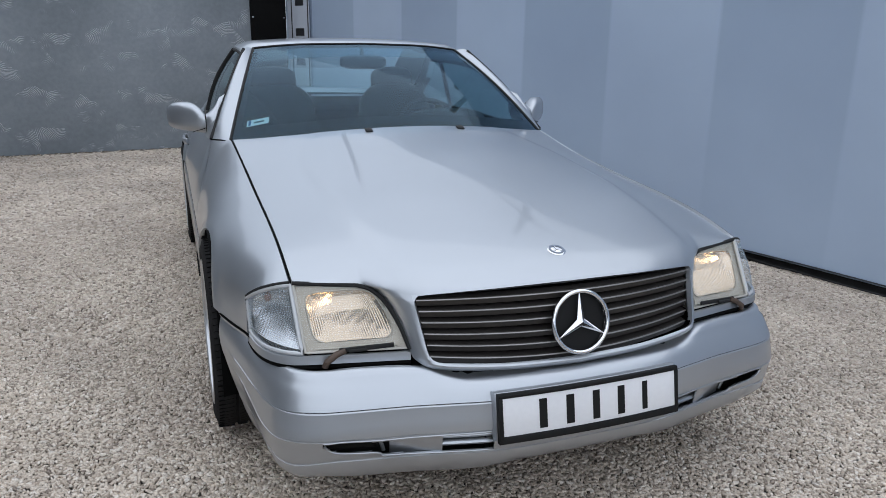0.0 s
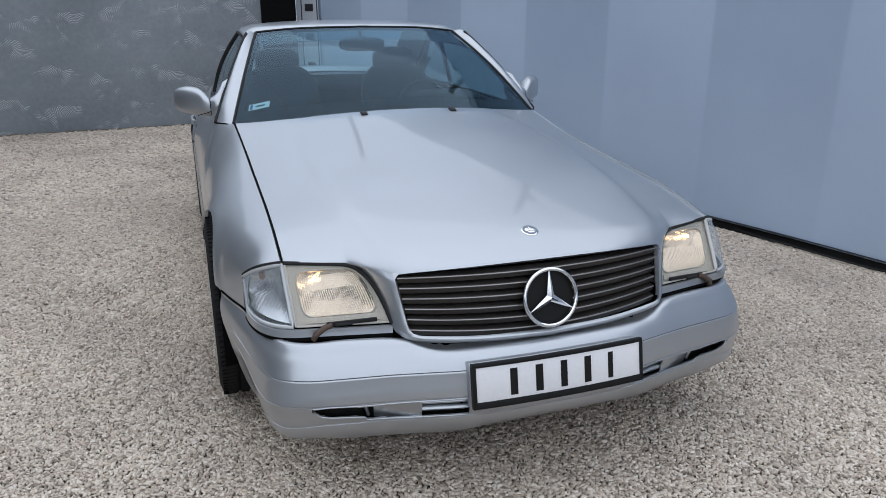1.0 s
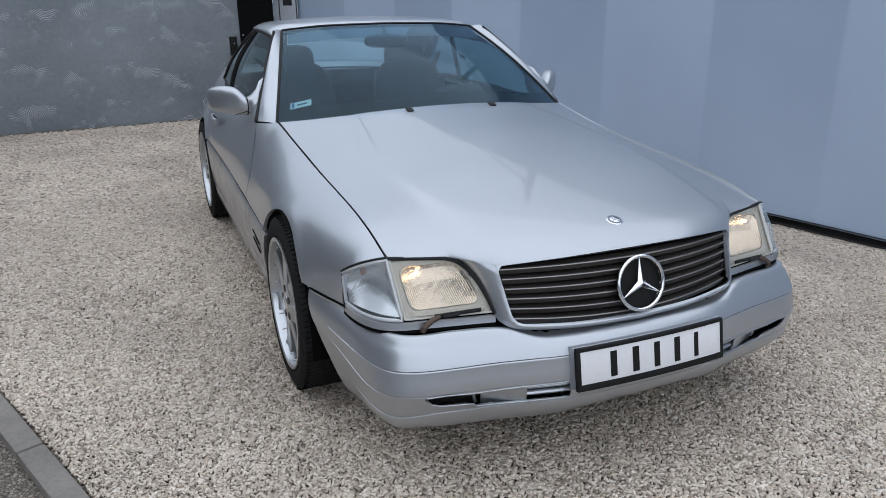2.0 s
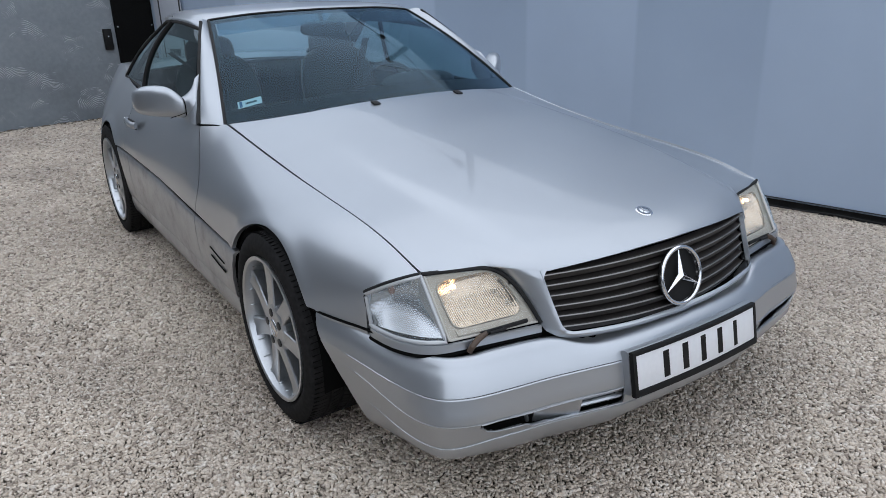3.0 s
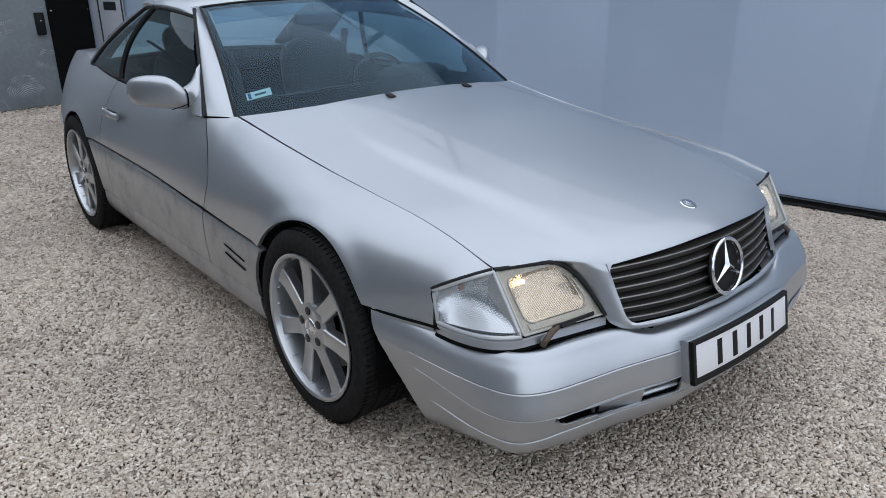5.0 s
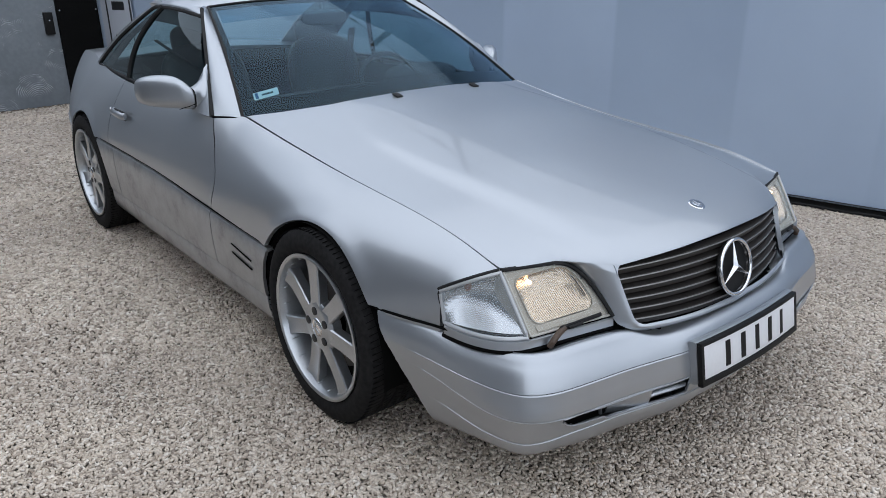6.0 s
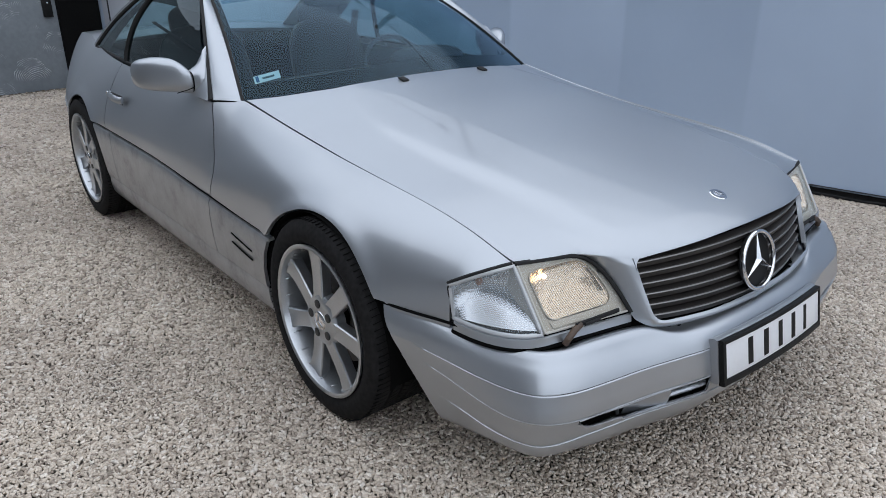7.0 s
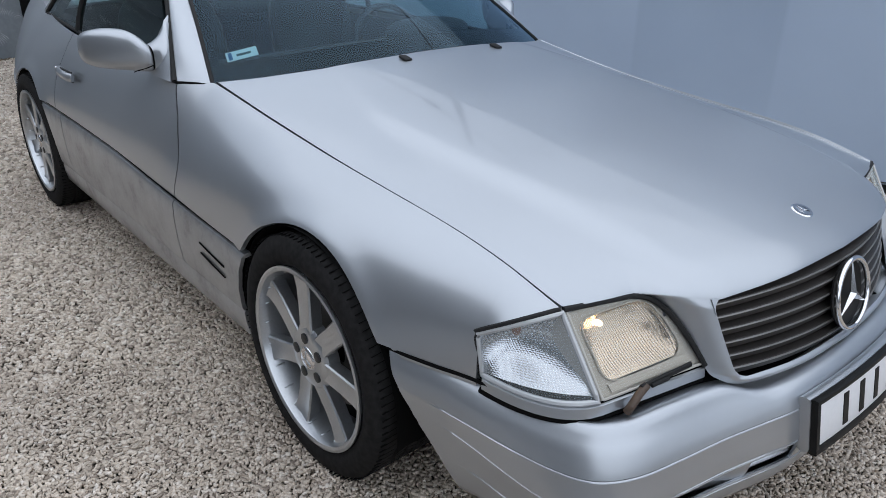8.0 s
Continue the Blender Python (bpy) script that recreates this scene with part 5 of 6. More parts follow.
    part("indicator_seal", rod([flip(p + Vector((0.0, 0.004, 0.004))) for p in [indicator_point(k / 20, 0, 0) for k in range(21)] + [indicator_point(1, k / 8, 0) for k in range(1, 9)]], 0.0054, 8), RUBBER, ind)
    part("indicator_bulb", moved(blob((0.010, 0.010, 0.013), 2.0, 14, 10), Matrix.Translation((s * 0.772, 0.392, 0.632))), BULB_AMBER, ind)
    # painted strip under both lamps
    low = [lamp_point(1 - k / 16, 1, 0) for k in range(17)] + [indicator_point(k / 16, 1, 0) for k in range(1, 17)]
    rows = []
    for dz, out in ((-0.004, 0.000), (-0.006, 0.005), (-0.027, 0.007), (-0.030, 0.002)):
        rows.append([flip(p + Vector((out * (0.2 + 0.8 * (p.x > 0.72)), -out, dz))) for p in low])
    part("lamp_strip", grid(rows, centre=(0, 1, 0.5), flange=0.01), PAINT, car)
    part("strip_gap", rod([flip(p + Vector((0.001 * (p.x > 0.72), 0.001, -0.035))) for p in low], 0.0075, 8), GAP, car)
    # wash wiper
    base = lamp_point(0.22, 1, 0)
    arm = part("lamp_wiper", rod([flip(base + Vector((0.012, -0.016, -0.030))), flip(base + Vector((0.008, -0.021, -0.016))), flip(base + Vector((-0.016, -0.020, 0.001))), flip(base + Vector((-0.040, -0.018, 0.009)))], 0.0085, 10), WIPER_BROWN, car, "faded brown headlamp wiper arm with a black blade")
    b0, b1 = base + Vector((-0.025, -0.016, 0.010)), lamp_point(0.85, 0.93, 0) + Vector((0, -0.012, 0))
    part("wiper_blade", rod([flip(b0.lerp(b1, k / 6)) for k in range(7)], 0.0042, 8, flat=1.6), RUBBER, arm)
    part("wiper_bridge", rod([flip(b0.lerp(b1, k / 6) + Vector((0, -0.006, -0.002))) for k in range(1, 4)], 0.0045, 8), RUBBER, arm)


for s in (-1, 1):
    lamp(s)

# windscreen, pillars, roof
SCREEN_TOP = curve((0, 2.340), (0.3, 2.362), (0.5, 2.405), (0.58, 2.436))
SCREEN_TOP_Z = curve((0, 1.279), (0.3, 1.273), (0.5, 1.257), (0.58, 1.246))


def screen_point(u, v, grow=0.0):
    a0, a1 = abs(u) * (0.736 + grow), abs(u) * (0.545 + grow)
    p0 = Vector((a0, HOOD_REAR_Y(a0) + 0.012, hood_z(a0, HOOD_REAR_Y(a0)) - 0.004))
    p1 = Vector((a1, SCREEN_TOP(a1), SCREEN_TOP_Z(a1)))
    p = p0.lerp(p1, v) + Vector((0, -0.016, 0.020)) * math.sin(math.pi * min(max(v, 0), 1))
    return Vector((math.copysign(p.x, u), p.y, p.z))


U, V = np.linspace(-1, 1, 40), np.linspace(0, 1, 18)
windscreen = part("windscreen", grid([[screen_point(u, v) for u in U] for v in V], flange=0), SCREEN, car, "windscreen with a dark lower band and small sticker")
down = Vector((0, 0.006, -0.006))
band = grid([[screen_point(u, v) + down for u in U] for v in np.linspace(-0.01, 0.115, 5)], flange=0)
part("screen_band", band, material("screen_frit", (0.005, 0.0055, 0.006), 0.8, spec=0.1), windscreen)
part("screen_band", grid([[screen_point(u, v) + down for u in U] for v in np.linspace(0.955, 1.0, 3)], flange=0), GAP, windscreen)
for s in (-1, 1):
    part("screen_band", grid([[screen_point(s * u, v) + down for u in np.linspace(0.958, 1.0, 3)] for v in V], flange=0), GAP, windscreen)
    part("screen_seal", rod([screen_point(s * 1.004, v) for v in V], 0.0068, 8), RUBBER, windscreen)
part("screen_seal", rod([screen_point(u, 1.003) for u in U], 0.0052, 8), RUBBER, windscreen)
part("tint_strip", grid([[screen_point(u, v) + down * 0.6 for u in np.linspace(-0.95, 0.95, 30)] for v in np.linspace(0.80, 0.955, 4)], flange=0), pane_material("tint_strip", (0.30, 0.50, 0.66), 0.0, 1.2), windscreen).visible_shadow = False
# sticker: pale label with a blue end and dark bars
su, sv = -0.872, 0.150
origin = screen_point(su, sv) + Vector((0, 0.003, -0.003))
ex = (screen_point(su + 0.02, sv + 0.004) - screen_point(su - 0.02, sv - 0.004)).normalized()
ey = (screen_point(su, sv + 0.04) - screen_point(su, sv - 0.04)).normalized()
ey = (ey - ex * ex.dot(ey)).normalized()
ez = ex.cross(ey)
STICK = Matrix((ex, ey, ez)).transposed().to_4x4()
STICK.translation = origin - ez * 0.002
sticker = part("sticker", box((0.100, 0.042, 0.0012), STICK, 0.0005, 1), material("sticker_pale", (0.72, 0.78, 0.76), 0.5), windscreen, "pale registration sticker")
part("sticker_end", box((0.012, 0.033, 0.0012), STICK @ Matrix.Translation((-0.037, 0, 0.001)), 0.0003, 1), material("sticker_blue", (0.03, 0.10, 0.22), 0.5), sticker)
part("sticker_bar", box((0.046, 0.010, 0.0012), STICK @ Matrix.Translation((0.006, -0.001, 0.001)), 0.0003, 1), material("sticker_ink", (0.05, 0.07, 0.06), 0.5), sticker)


def pillar_point(s, w, v):
    i = screen_point(1.012, v)
    o = Vector((0.808, 1.868, 0.871)).lerp(Vector((0.600, 2.366, 1.2485)), v) + Vector((0.004, -0.010, 0.016)) * math.sin(math.pi * v)
    p = i.lerp(o, w) + Vector((0.010, -0.008, 0.010)) * math.sin(math.pi * w) * min(1.0, 0.1 + max(v, 0) * 6)
    return (s * p.x, p.y, p.z)


for s in (-1, 1):
    part("windscreen_pillar", grid([[pillar_point(s, w, v) for w in np.linspace(0, 1, 10)] for v in np.linspace(0.004, 1.0, 24)], flange=0.01), PAINT, car)
    part("pillar_seal", rod([pillar_point(s, 1.03, v) for v in np.linspace(0.0, 1.0, 20)], 0.0085, 8), RUBBER, car)
    part("cowl_gap", rod([pillar_point(s, w, -0.004) for w in np.linspace(0, 1.02, 8)], 0.004, 6), GAP, car)

ROOF_A = curve((2.34, 0.556), (2.44, 0.590), (2.7, 0.598), (3.0, 0.592), (3.25, 0.575))
ROOF_MID = curve((2.34, 1.289), (2.5, 1.303), (2.75, 1.310), (3.0, 1.303), (3.25, 1.272))


def roof_point(u, v):
    a = abs(u)
    y = lerp(SCREEN_TOP(a * 0.6) + 0.004, 3.16 - 0.10 * a, v)
    A = lerp(0.556, ROOF_A(y), min(1, v / 0.12))
    z = ROOF_MID(y) - 0.030 * a ** 2.2 - 0.020 * max(0, (a - 0.86) / 0.14) ** 2 - 0.010 * max(0, 1 - v / 0.05) ** 2
    return (math.copysign(a * A, u), y, z)


part("hardtop", grid([[roof_point(u, v) for u in np.linspace(-1, 1, 44)] for v in np.concatenate([np.linspace(0, 0.1, 6)[:-1], np.linspace(0.1, 1, 20)])], flange=0.02), PAINT, car)


def sail_point(s, w, v):
    """Hardtop's rear quarter: w across from side window to rear window, v from roof to deck."""
    o = Vector(roof_point(1, 0.72)).lerp(Vector((0.712, 3.720, 0.905)), v) + Vector((0.010, 0.010, 0.020)) * math.sin(math.pi * v)
    i = Vector(roof_point(0.80, 1.0)).lerp(Vector((0.565, 3.900, 0.928)), v) + Vector((0.010, 0.020, 0.028)) * math.sin(math.pi * v)
    p = o.lerp(i, w) + Vector((0.02, 0.004, 0.012)) * math.sin(math.pi * w) * (0.3 + 0.7 * v)
    return (s * p.x, p.y, p.z)


def rear_glass_point(u, v):
    i = Vector(roof_point(0.80, 1.0)).lerp(Vector((0.565, 3.900, 0.928)), v) + Vector((0.010, 0.020, 0.028)) * math.sin(math.pi * v)
    return (u * i.x, i.y + 0.09 * (1 - u * u) * v + 0.02 * (1 - u * u), i.z + 0.022 * (1 - u * u))


for s in (-1, 1):
    part("hardtop_quarter", grid([[sail_point(s, w, v) for w in np.linspace(0, 1, 10)] for v in np.linspace(-0.02, 1, 16)], flange=0.012), PAINT, car)
rear = part("rear_window", grid([[rear_glass_point(u, v) for u in np.linspace(-0.99, 0.99, 24)] for v in np.linspace(0.01, 0.99, 10)], flange=0), REAR_GLASS, car)


def side_glass_point(s, u, v):
    """u from the front pillar to the rear, v from the sill up."""
    low = Vector((0.792, 1.900, 0.866)).lerp(Vector((0.706, 3.690, 0.902)), u) + Vector((0.022, 0, 0.004)) * math.sin(math.pi * u)
    top_f = Vector((0.602, 2.368, 1.214))
    top = top_f.lerp(Vector((0.600, 2.955, 1.236)), u) + Vector((0.006, 0, 0.012)) * math.sin(math.pi * u)
    p = low.lerp(top, v) + Vector((0.022, 0, 0.006)) * math.sin(math.pi * v)
    return (s * p.x, p.y, p.z)


for s in (-1, 1):
    rail = []
    for w in np.linspace(0, 1, 6):
        line = []
        for u in np.linspace(0, 1, 18):
            edge, pane = Vector(roof_point(1, 0.02 + 0.72 * u)), Vector(side_glass_point(1, u, 1.0))
            q = edge.lerp(pane, w) + Vector((0.006, 0, 0.004)) * math.sin(math.pi * w)
            line.append((s * q.x, q.y, q.z))
        rail.append(line)
    part("hardtop_rail", grid(rail, flange=0.008), PAINT, car)
    glass = part("side_window", grid([[side_glass_point(s, u, v) for u in np.linspace(0, 1, 24)] for v in np.linspace(-0.02, 1.0, 12)], flange=0), GLASS, car, "dark tinted side window")
    part("window_seal", rod([side_glass_point(s, 1, v) for v in np.linspace(0, 0.97, 16)] + [side_glass_point(s, u, 1.0) for u in np.linspace(0.97, 0, 16)], 0.009, 8), RUBBER, glass)
    part("window_seal", rod([side_glass_point(s, u, -0.01) for u in np.linspace(0, 1, 16)], 0.008, 8), RUBBER, glass)
    part("window_divider", rod([side_glass_point(s, lerp(0.625, 0.80, v), v) for v in np.linspace(0, 1, 10)], 0.014, 8), RUBBER, glass)

# roof lining, with its side rails and the trim of the rear quarters
HEADLINER = mottled(material("dark_headliner_cloth", (0.04, 0.042, 0.045), 0.9, spec=0.1), (0.032, 0.034, 0.037), (0.048, 0.050, 0.054), 6, 300, 0.05)
lining = part("headliner", grid([[(p[0], p[1], p[2] - 0.022) for p in (roof_point(u, v) for u in np.linspace(-0.96, 0.96, 24))] for v in np.linspace(0.03, 0.99, 14)], flange=0.004), HEADLINER, car, "dark cloth roof lining")
for s in (-1, 1):
    rows = []
    for v in np.linspace(0.80, 1.04, 6):
        rows.append([(p[0] - s * 0.022 - s * 0.05 * (v - 0.80), p[1], p[2]) for p in (side_glass_point(s, u, v) for u in np.linspace(0.02, 0.99, 20))])
    part("roof_rail_trim", grid(rows, flange=0.004), HEADLINER, lining)
    rows = []
    for v in np.linspace(0.02, 0.98, 10):
        rows.append([(p[0] - s * 0.03, p[1], p[2]) for p in (side_glass_point(s, u, v) for u in np.linspace(0.90, 1.0, 5))])
    part("quarter_trim", grid(rows, flange=0.004), HEADLINER, lining)

# boot lid and tail
rows = []
for y in np.linspace(3.70, 4.46, 18):
    w = BELT_A(y)
    rows.append([(u * w, y + 0.16 * (1 - u * u) * max(0, 1 - (y - 3.7) / 0.3), BELT_Z(y) + 0.022 * (1 - u * u)) for u in np.linspace(-1, 1, 24)])
part("boot_lid", grid(rows, flange=0.012), PAINT, car)
rows = []
for z in np.linspace(0.20, 0.86, 14):
    k = (z - 0.20) / 0.66
    w = lerp(0.72, 0.60, k ** 2)
    rows.append([(u * w, 4.46 + 0.05 * (1 - u ** 4) - 0.05 * max(0, k - 0.7), z) for u in np.linspace(-1, 1, 20)])
part("tail_panel", grid(rows, flange=0.02), PAINT, car)
for s in (-1, 1):
    rows = []
    for k in np.linspace(0, 1, 14):
        row = []
        for z in (CREASE_Z(4.0) - 0.004, 0.50, 0.40, 0.30, 0.22, 0.19):
            y = lerp(after_rear(z), 4.46, k)
            row.append((s * (SIDE_A(y) + (0.008 if z > 0.25 else -0.02)), y, z))
        rows.append(row)
    part("rear_bumper_side", grid(rows, flange=0.02), PAINT, car)
part("floor_pan", box((1.50, 3.4, 0.05), pose(0, 2.3, 0.20), 0.01), GAP, car)
part("engine_cover", box((1.36, 0.95, 0.10), pose(0, 0.95, 0.52), 0.02), GAP, car)


# door mirrors
def build_mirror(s):
    sail_rows = []
    a, b, c = Vector((0.722, 2.062, 1.055)), Vector((0.812, 1.880, 0.870)), Vector((0.806, 2.12, 0.880))
    for v in np.linspace(0, 1, 8):
        l, r = a.lerp(b, v), a.lerp(c, v)
        sail_rows.append([(s * (l.lerp(r, u).x + 0.008 + 0.012 * math.sin(math.pi * u) * v), l.lerp(r, u).y, l.lerp(r, u).z) for u in np.linspace(0, 1, 7)])
    base = part("door_mirror", grid(sail_rows, centre=(0, 2.2, 0.8), flange=0.02), PAINT, car, "silver door mirror with a rounded housing")
    def shell(stations, n=36):
        rows = []
        for ax, yc, zc, hy, hz, *own in stations:
            power = own[0] if own else 2.8
            ring = []
            for k in range(n + 1):
                q = math.tau * k / n
                ring.append((s * ax, yc + hy * math.copysign(abs(math.cos(q)) ** (2 / power), math.cos(q)), zc + hz * math.copysign(abs(math.sin(q)) ** (2 / power), math.sin(q))))
            rows.append(ring)
        return rows
    line = spline([(0.822, 2.044, 0.922, 0.042, 0.042), (0.836, 2.056, 0.931, 0.052, 0.052), (0.856, 2.072, 0.941, 0.060, 0.060), (0.878, 2.092, 0.947, 0.064, 0.0645), (0.915, 2.126, 0.949, 0.063, 0.0645), (0.945, 2.158, 0.948, 0.057, 0.060), (0.967, 2.184, 0.946, 0.047, 0.052), (0.980, 2.202, 0.944, 0.033, 0.037), (0.986, 2.212, 0.942, 0.003, 0.003)], 26)
    part("mirror_housing", grid(shell(line), centre=(s * 0.92, 2.07, 0.945), flange=0), PAINT, base, smooth=80)
    foot = spline([(0.728, 2.065, 0.990, 0.022, 0.060, 1.4), (0.750, 2.042, 0.962, 0.036, 0.082, 1.4), (0.775, 2.022, 0.937, 0.052, 0.066, 1.7), (0.800, 2.024, 0.926, 0.053, 0.051, 2.2), (0.8195, 2.035, 0.922, 0.043, 0.0415, 2.8)], 14)
    part("mirror_foot", grid(shell(foot), centre=(s * 0.82, 2.02, 0.915), flange=0), PAINT, base, smooth=80)
    part("mirror_seam", grid(shell([(0.8185, 2.035, 0.922, 0.0405, 0.0400), (0.8230, 2.036, 0.922, 0.0405, 0.0400)]), centre=(s * 0.82, 2.04, 0.92), flange=0), GAP, base)
    part("mirror_seam", rod([(s * p[0], p[1], p[2]) for p in ((0.824, 1.996, 0.905), (0.848, 2.000, 0.897), (0.874, 2.012, 0.890), (0.880, 2.024, 0.885))], 0.0018, 6), GAP, base)
    part("mirror_glass", box((0.13, 0.004, 0.08), pose(s * 0.905, 2.176, 0.948, 0, 0, s * 40), 0.002), CHROME, base)


for s in (-1, 1):
    build_mirror(s)


# wheels
def build_wheel(name, s, y, turn=0.0, camber=0.0):
    wheel = new(name)
    wheel.parent = car
    R, RIM = 0.330, 0.2465
    tyre_prof = [(RIM - 0.004, -0.020), (RIM + 0.006, -0.006), (RIM + 0.022, 0.002), (RIM + 0.042, 0.003), (R - 0.014, -0.006), (R - 0.005, -0.014), (R, -0.026)]
    for g in (0.064, 0.104, 0.140, 0.178):
        tyre_prof += [(R, -g + 0.007), (R - 0.007, -g + 0.005), (R - 0.007, -g - 0.005), (R, -g - 0.007)]
    tyre_prof += [(R, -0.232), (R - 0.014, -0.250), (RIM + 0.03, -0.254), (RIM, -0.235)]
    tyre = part("tyre", lathe(tyre_prof, 96), TYRE, wheel, "black low-profile tyre", smooth=35)
    cuts = bmesh.new()
    for k in range(104):
        for x, w, lean in ((-0.030, 0.046, 6), (-0.084, 0.026, 24), (-0.122, 0.024, -24), (-0.159, 0.026, 24), (-0.208, 0.046, -6)):
            m = Matrix.Rotation(math.tau * (k + 0.13 * (x < -0.1)) / 104, 4, "X") @ Matrix.Translation((x, 0, R - 0.0015)) @ Matrix.Rotation(radians(lean), 4, "Z")
            block(cuts, (w, 0.0020, 0.0036), m, 0)
    part("tread_pattern", cuts, GAP, tyre, smooth=0)
    rim_prof = [(RIM + 0.004, -0.004), (RIM + 0.004, 0.002), (RIM - 0.003, 0.004), (RIM - 0.010, 0.000), (RIM - 0.014, -0.012), (RIM - 0.020, -0.050), (RIM - 0.028, -0.100), (RIM - 0.030, -0.20), (RIM, -0.225)]
    part("rim", lathe(rim_prof, 96), ALLOY, wheel, "silver seven-spoke alloy rim")
    # spokes
    for k in range(7):
        bm = bmesh.new()
        secs = [(0.030, 0.052, -0.016, 0.040), (0.062, 0.054, -0.014, 0.040), (0.090, 0.053, -0.016, 0.036), (0.14, 0.053, -0.020, 0.036), (0.19, 0.057, -0.022, 0.036), (0.222, 0.064, -0.020, 0.040), (0.236, 0.078, -0.014, 0.042)]
        rings = []
        for r, w, x, d in secs:
            ring = [(x - d, -0.46 * w), (x - 0.004, -0.54 * w), (x, -0.47 * w), (x - 0.0045, 0), (x, 0.47 * w), (x - 0.004, 0.54 * w), (x - d, 0.46 * w)]
            rings.append([bm.verts.new((px, pw, r)) for px, pw in ring])
        for i in range(len(rings) - 1):
            for j in range(7):
                bm.faces.new((rings[i][j], rings[i][(j + 1) % 7], rings[i + 1][(j + 1) % 7], rings[i + 1][j]))
        bm.faces.new(rings[0]), bm.faces.new(rings[-1])
        bmesh.ops.recalc_face_normals(bm, faces=bm.faces)
        moved(bm, Matrix.Rotation(k * math.tau / 7 + 0.12, 4, "X"))
        part("spoke", bm, ALLOY, wheel, smooth=38)
    part("hub", lathe([(0, -0.012), (0.030, -0.012), (0.056, -0.013), (0.078, -0.015), (0.088, -0.024), (0.088, -0.055)], 48), ALLOY, wheel)
    part("hub_cap", lathe([(0, -0.006), (0.026, -0.007), (0.032, -0.011), (0.033, -0.014)], 40), CHROME, wheel, "round chrome hub cap")
    bm = bmesh.new()
    for k in range(3):
        block(bm, (0.002, 0.0045, 0.024), Matrix.Rotation(k * math.tau / 3, 4, "X") @ Matrix.Translation((-0.0055, 0, 0.012)), 0.0008, 1)
    part("cap_star", bm, ALLOY, wheel)
    for k in range(5):
        a = k * math.tau / 5 + 0.5
        bolt = lathe([(0, -0.0105), (0.0110, -0.0105), (0.0142, -0.0112), (0.0144, -0.0150)], 20)
        part("wheel_bolt", moved(bolt, Matrix.Translation((0.001, 0.055 * math.cos(a), 0.055 * math.sin(a)))), BOLT, wheel)
    for k in range(22):
        a = math.tau * (k + 0.5) / 22
        part("rim_stud", moved(box((0.030, 0.004, 0.005), None, 0.0015, 1), Matrix.Rotation(a, 4, "X") @ Matrix.Translation((-0.030, 0, RIM - 0.017))), ALLOY, wheel)
    part("brake_disc", lathe([(0.05, -0.092), (0.160, -0.092), (0.160, -0.112), (0.05, -0.112)], 48), DISC, wheel)
    part("rim_back", lathe([(0.0, -0.118), (RIM - 0.0275, -0.118)], 40), GAP, wheel)
    part("caliper", box((0.05, 0.09, 0.16), pose(-0.100, 0.13, 0.05, 20, 0, 0), 0.015), DISC, wheel)
    wheel.matrix_basis = Matrix.Translation((s * 0.914, y, R - 0.008)) @ Matrix.Rotation(radians(turn), 4, "Z") @ Matrix.Rotation(radians(camber) * s, 4, "Y") @ Matrix.Diagonal((s, 1, 1, 1)) if s > 0 else \
        Matrix.Translation((s * 0.914, y, R - 0.008)) @ Matrix.Rotation(radians(180 + turn), 4, "Z") @ Matrix.Rotation(radians(camber), 4, "Y")
    return wheel


for s in (-1, 1):
    build_wheel("front_wheel", s, 0.984)
    build_wheel("rear_wheel", s, 3.505)


# cabin
dash = []
for k, (y, z) in enumerate([(1.62, 0.885), (1.75, 0.905), (1.95, 0.915), (2.08, 0.895), (2.14, 0.82), (2.12, 0.70), (2.05, 0.55)]):
    dash.append([(u * 0.74, y + 0.10 * u * u * (k < 3), z - 0.03 * u * u) for u in np.linspace(-1, 1, 16)])
dashboard = part("dashboard", grid(dash, centre=(0, 1.7, 0.4), flange=0), TRIM_DARK, car)
part("instrument_hood", moved(blob((0.20, 0.10, 0.055), 2.6), Matrix.Translation((0.36, 2.03, 0.915))), TRIM_DARK, dashboard)
wheel_pose = pose(0.36, 2.285, 0.815, 66, 0, 0)
ring = [wheel_pose @ Vector((0.188 * math.cos(a), 0.188 * math.sin(a), 0)) for a in np.linspace(0, math.tau, 48, endpoint=False)]
steering = part("steering_wheel", rod(ring, 0.0125, 10, closed=True), LEATHER, car, "dark leather steering wheel")
part("steering_boss", moved(blob((0.075, 0.065, 0.03), 2.8), wheel_pose @ Matrix.Translation((0, -0.01, -0.01))), LEATHER, steering)
for a in (0.25, math.pi - 0.25, -math.pi / 2):
    part("steering_spoke", rod([wheel_pose @ Vector((0.05 * math.cos(a), 0.05 * math.sin(a), -0.006)), wheel_pose @ Vector((0.185 * math.cos(a), 0.185 * math.sin(a), 0))], 0.014, 8, flat=0.6), LEATHER, steering)
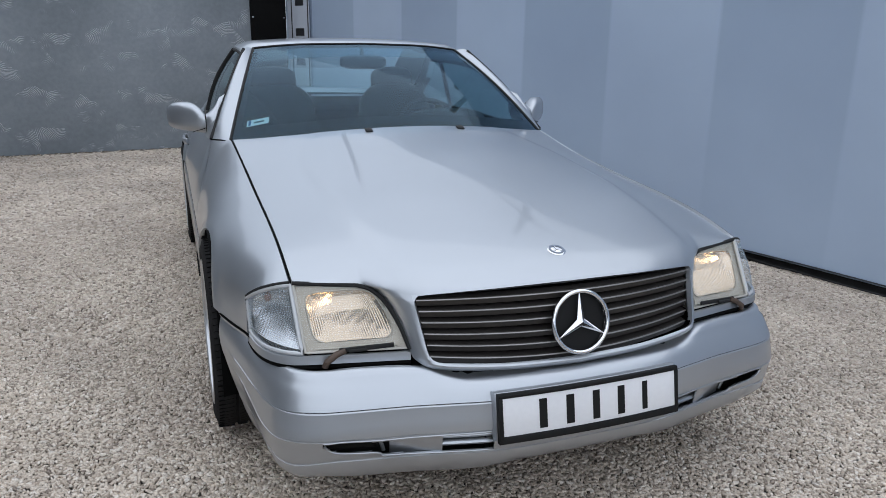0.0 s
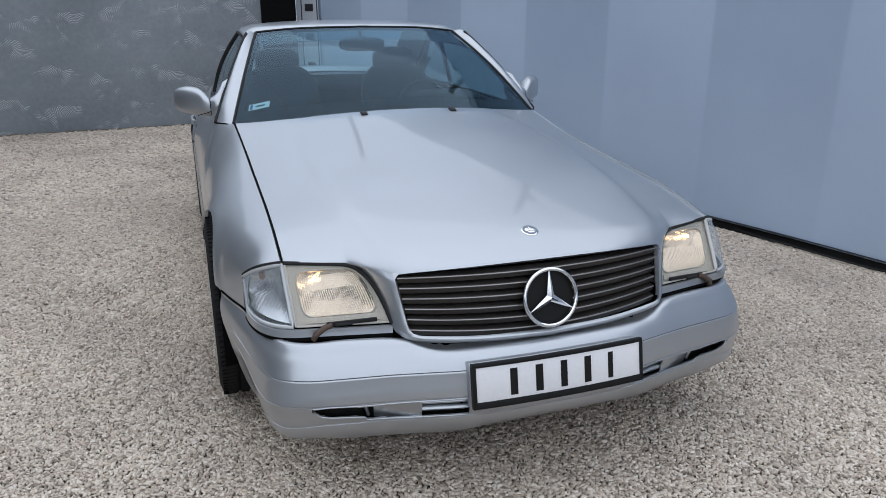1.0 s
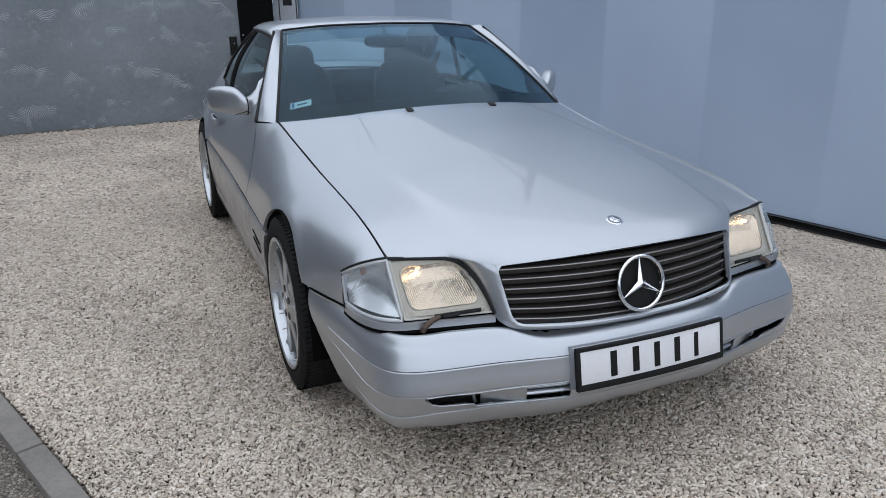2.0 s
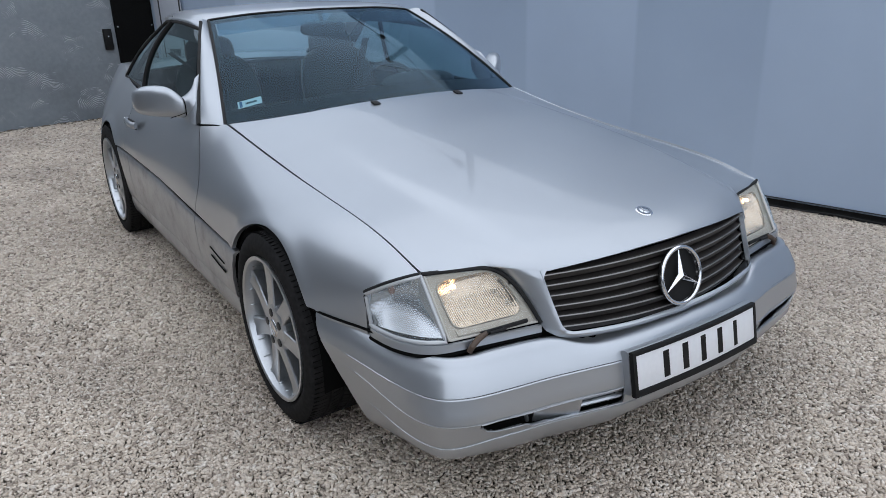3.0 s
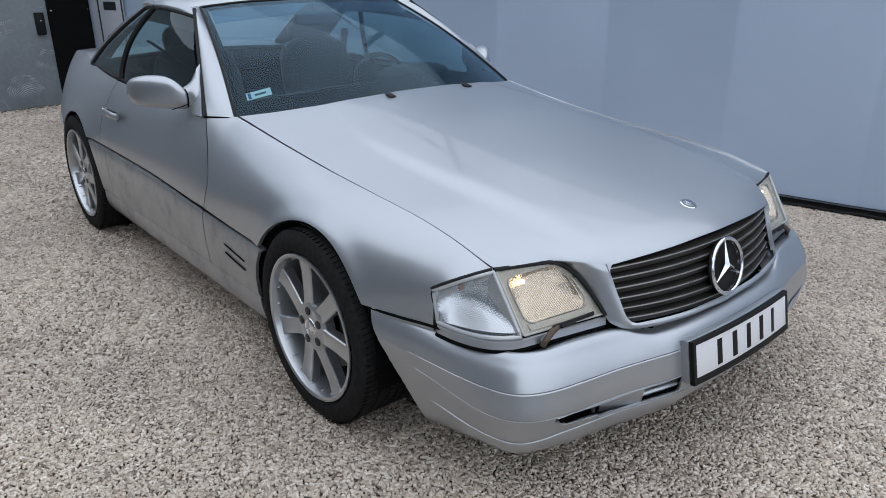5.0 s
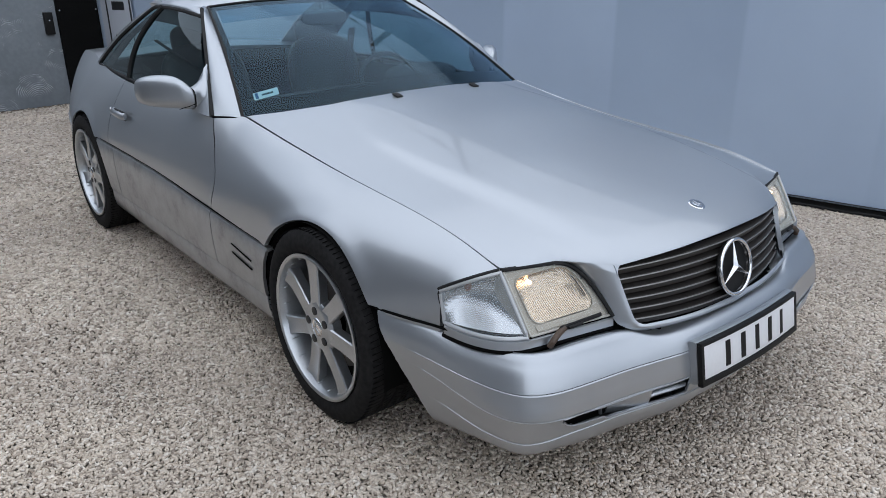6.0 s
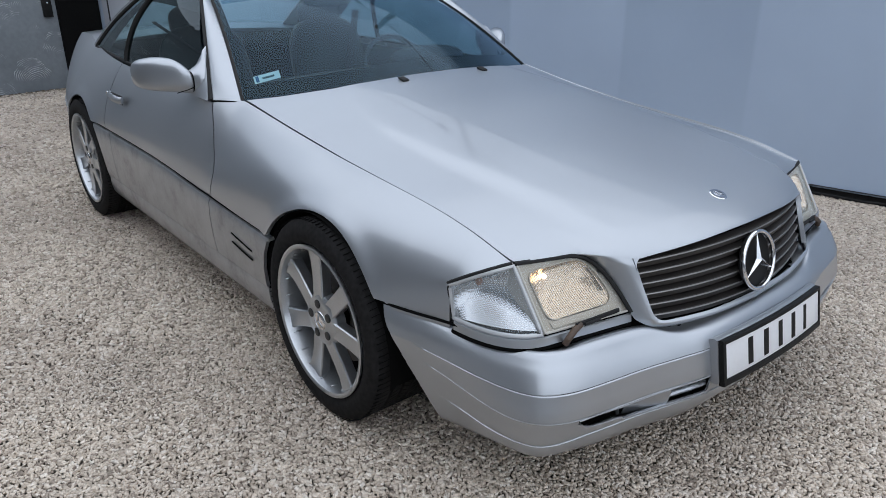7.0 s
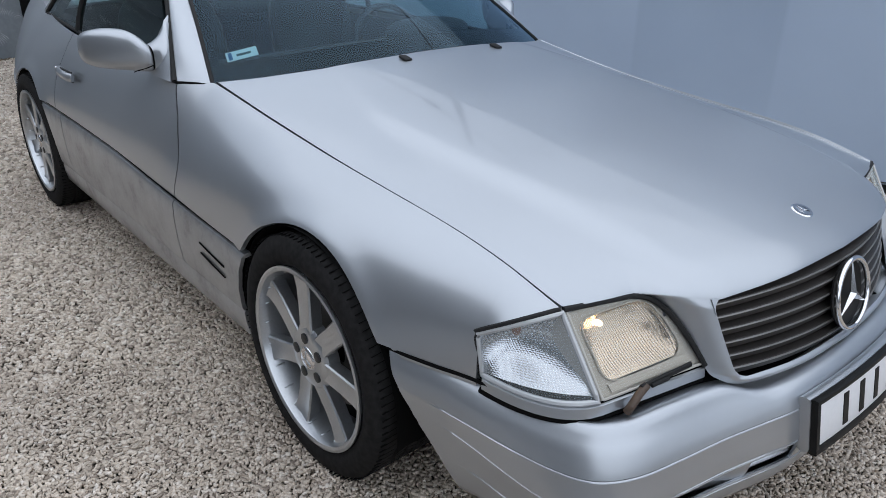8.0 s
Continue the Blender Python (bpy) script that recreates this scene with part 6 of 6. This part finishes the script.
for s in (-1, 1):
    seat = new("seat")
    seat.parent = car
    part("cushion", moved(blob((0.26, 0.27, 0.10), 3.4), Matrix.Translation((s * 0.37, 2.62, 0.50))), LEATHER, seat)
    part("backrest", moved(blob((0.235, 0.08, 0.29), 3.2), pose(s * 0.37, 2.96, 0.76, -16, 0, 0)), LEATHER, seat)
    part("headrest", moved(blob((0.135, 0.055, 0.085), 3.0), pose(s * 0.37, 3.06, 1.055, -12, 0, 0)), LEATHER, seat)
    for dx in (-0.05, 0.05):
        part("headrest_post", rod([(s * 0.37 + dx, 3.05, 1.0), (s * 0.37 + dx, 3.06, 1.08)], 0.006, 8), CHROME, seat)
    belt = part("seat_belt", rod([(s * 0.60, 3.02, 1.07), (s * 0.45, 2.84, 0.92), (s * 0.28, 2.66, 0.64)], 0.020, 8, flat=0.12), TRIM_DARK, seat)
rear_mirror = part("rear_view_mirror", moved(blob((0.125, 0.022, 0.036), 3.2), pose(0.0, 2.335, 1.188, 8, 0, 0)), PLASTIC, car, "dark rear-view mirror under the roof edge")
part("mirror_stem", rod([(0, 2.345, 1.20), (0, 2.37, 1.262)], 0.010, 8), PLASTIC, rear_mirror)
part("rear_shelf", box((1.30, 0.78, 0.04), pose(0, 3.48, 0.885, 0, 0, 0), 0.01), GAP, car)
part("rear_bulkhead", box((1.40, 0.05, 0.64), pose(0, 3.16, 0.575, 0, 0, 0), 0.01), GAP, car)
part("console", box((0.20, 0.95, 0.28), pose(0, 2.55, 0.45, 0, 0, 0), 0.03), TRIM_DARK, car)
part("headliner", grid([[(roof_point(u, v)[0] * 0.96, roof_point(u, v)[1], roof_point(u, v)[2] - 0.028) for u in np.linspace(-1, 1, 16)] for v in np.linspace(0.03, 0.99, 10)], centre=None, flange=0), TRIM_DARK, car)
for s in (-1, 1):
    part("door_trim", grid([[(s * (BELT_A(y) - 0.055 - 0.02 * k), y, lerp(0.86, 0.30, k)) for k in np.linspace(0, 1, 6)] for y in np.linspace(1.8, 3.25, 12)], centre=None, flange=0), TRIM_DARK, car)


# ---- loose gravel ----
chippings()

# soil and dry litter gathered along the foot of the stucco wall
rng = random.Random(11)
bm = bmesh.new()
for k in range(700):
    x = rng.uniform(-4.2, 0.0)
    out = abs(rng.gauss(0, 0.045))
    r = rng.uniform(0.008, 0.026)
    y = back_y(x) - 0.012 - out
    m = Matrix.Translation((x, y, ground_height(x, y) + 0.004 * rng.random())) @ Matrix.Rotation(rng.uniform(0, math.tau), 4, "Z") @ Matrix.Rotation(rng.gauss(0, 0.4), 4, "X")
    q = [bm.verts.new(m @ Vector((r * a * rng.uniform(0.7, 1.2), r * 0.7 * b * rng.uniform(0.6, 1.2), 0.3 * r * c))) for a, b, c in ((-1, 0, 0), (0, -1, 0.3), (1, 0, 0), (0, 1, 0.2), (0, 0, 1))]
    for i in range(4):
        bm.faces.new((q[i], q[(i + 1) % 4], q[4]))
litter = part("wall_litter", bm, mottled(material("dry_litter", (0.1, 0.08, 0.06), 0.9), (0.06, 0.048, 0.036), (0.19, 0.145, 0.10), 3, 40, 0.2), None, smooth=0)
tagged(litter, "dark soil and dry leaf litter along the wall foot", "litter", kind="stuff")
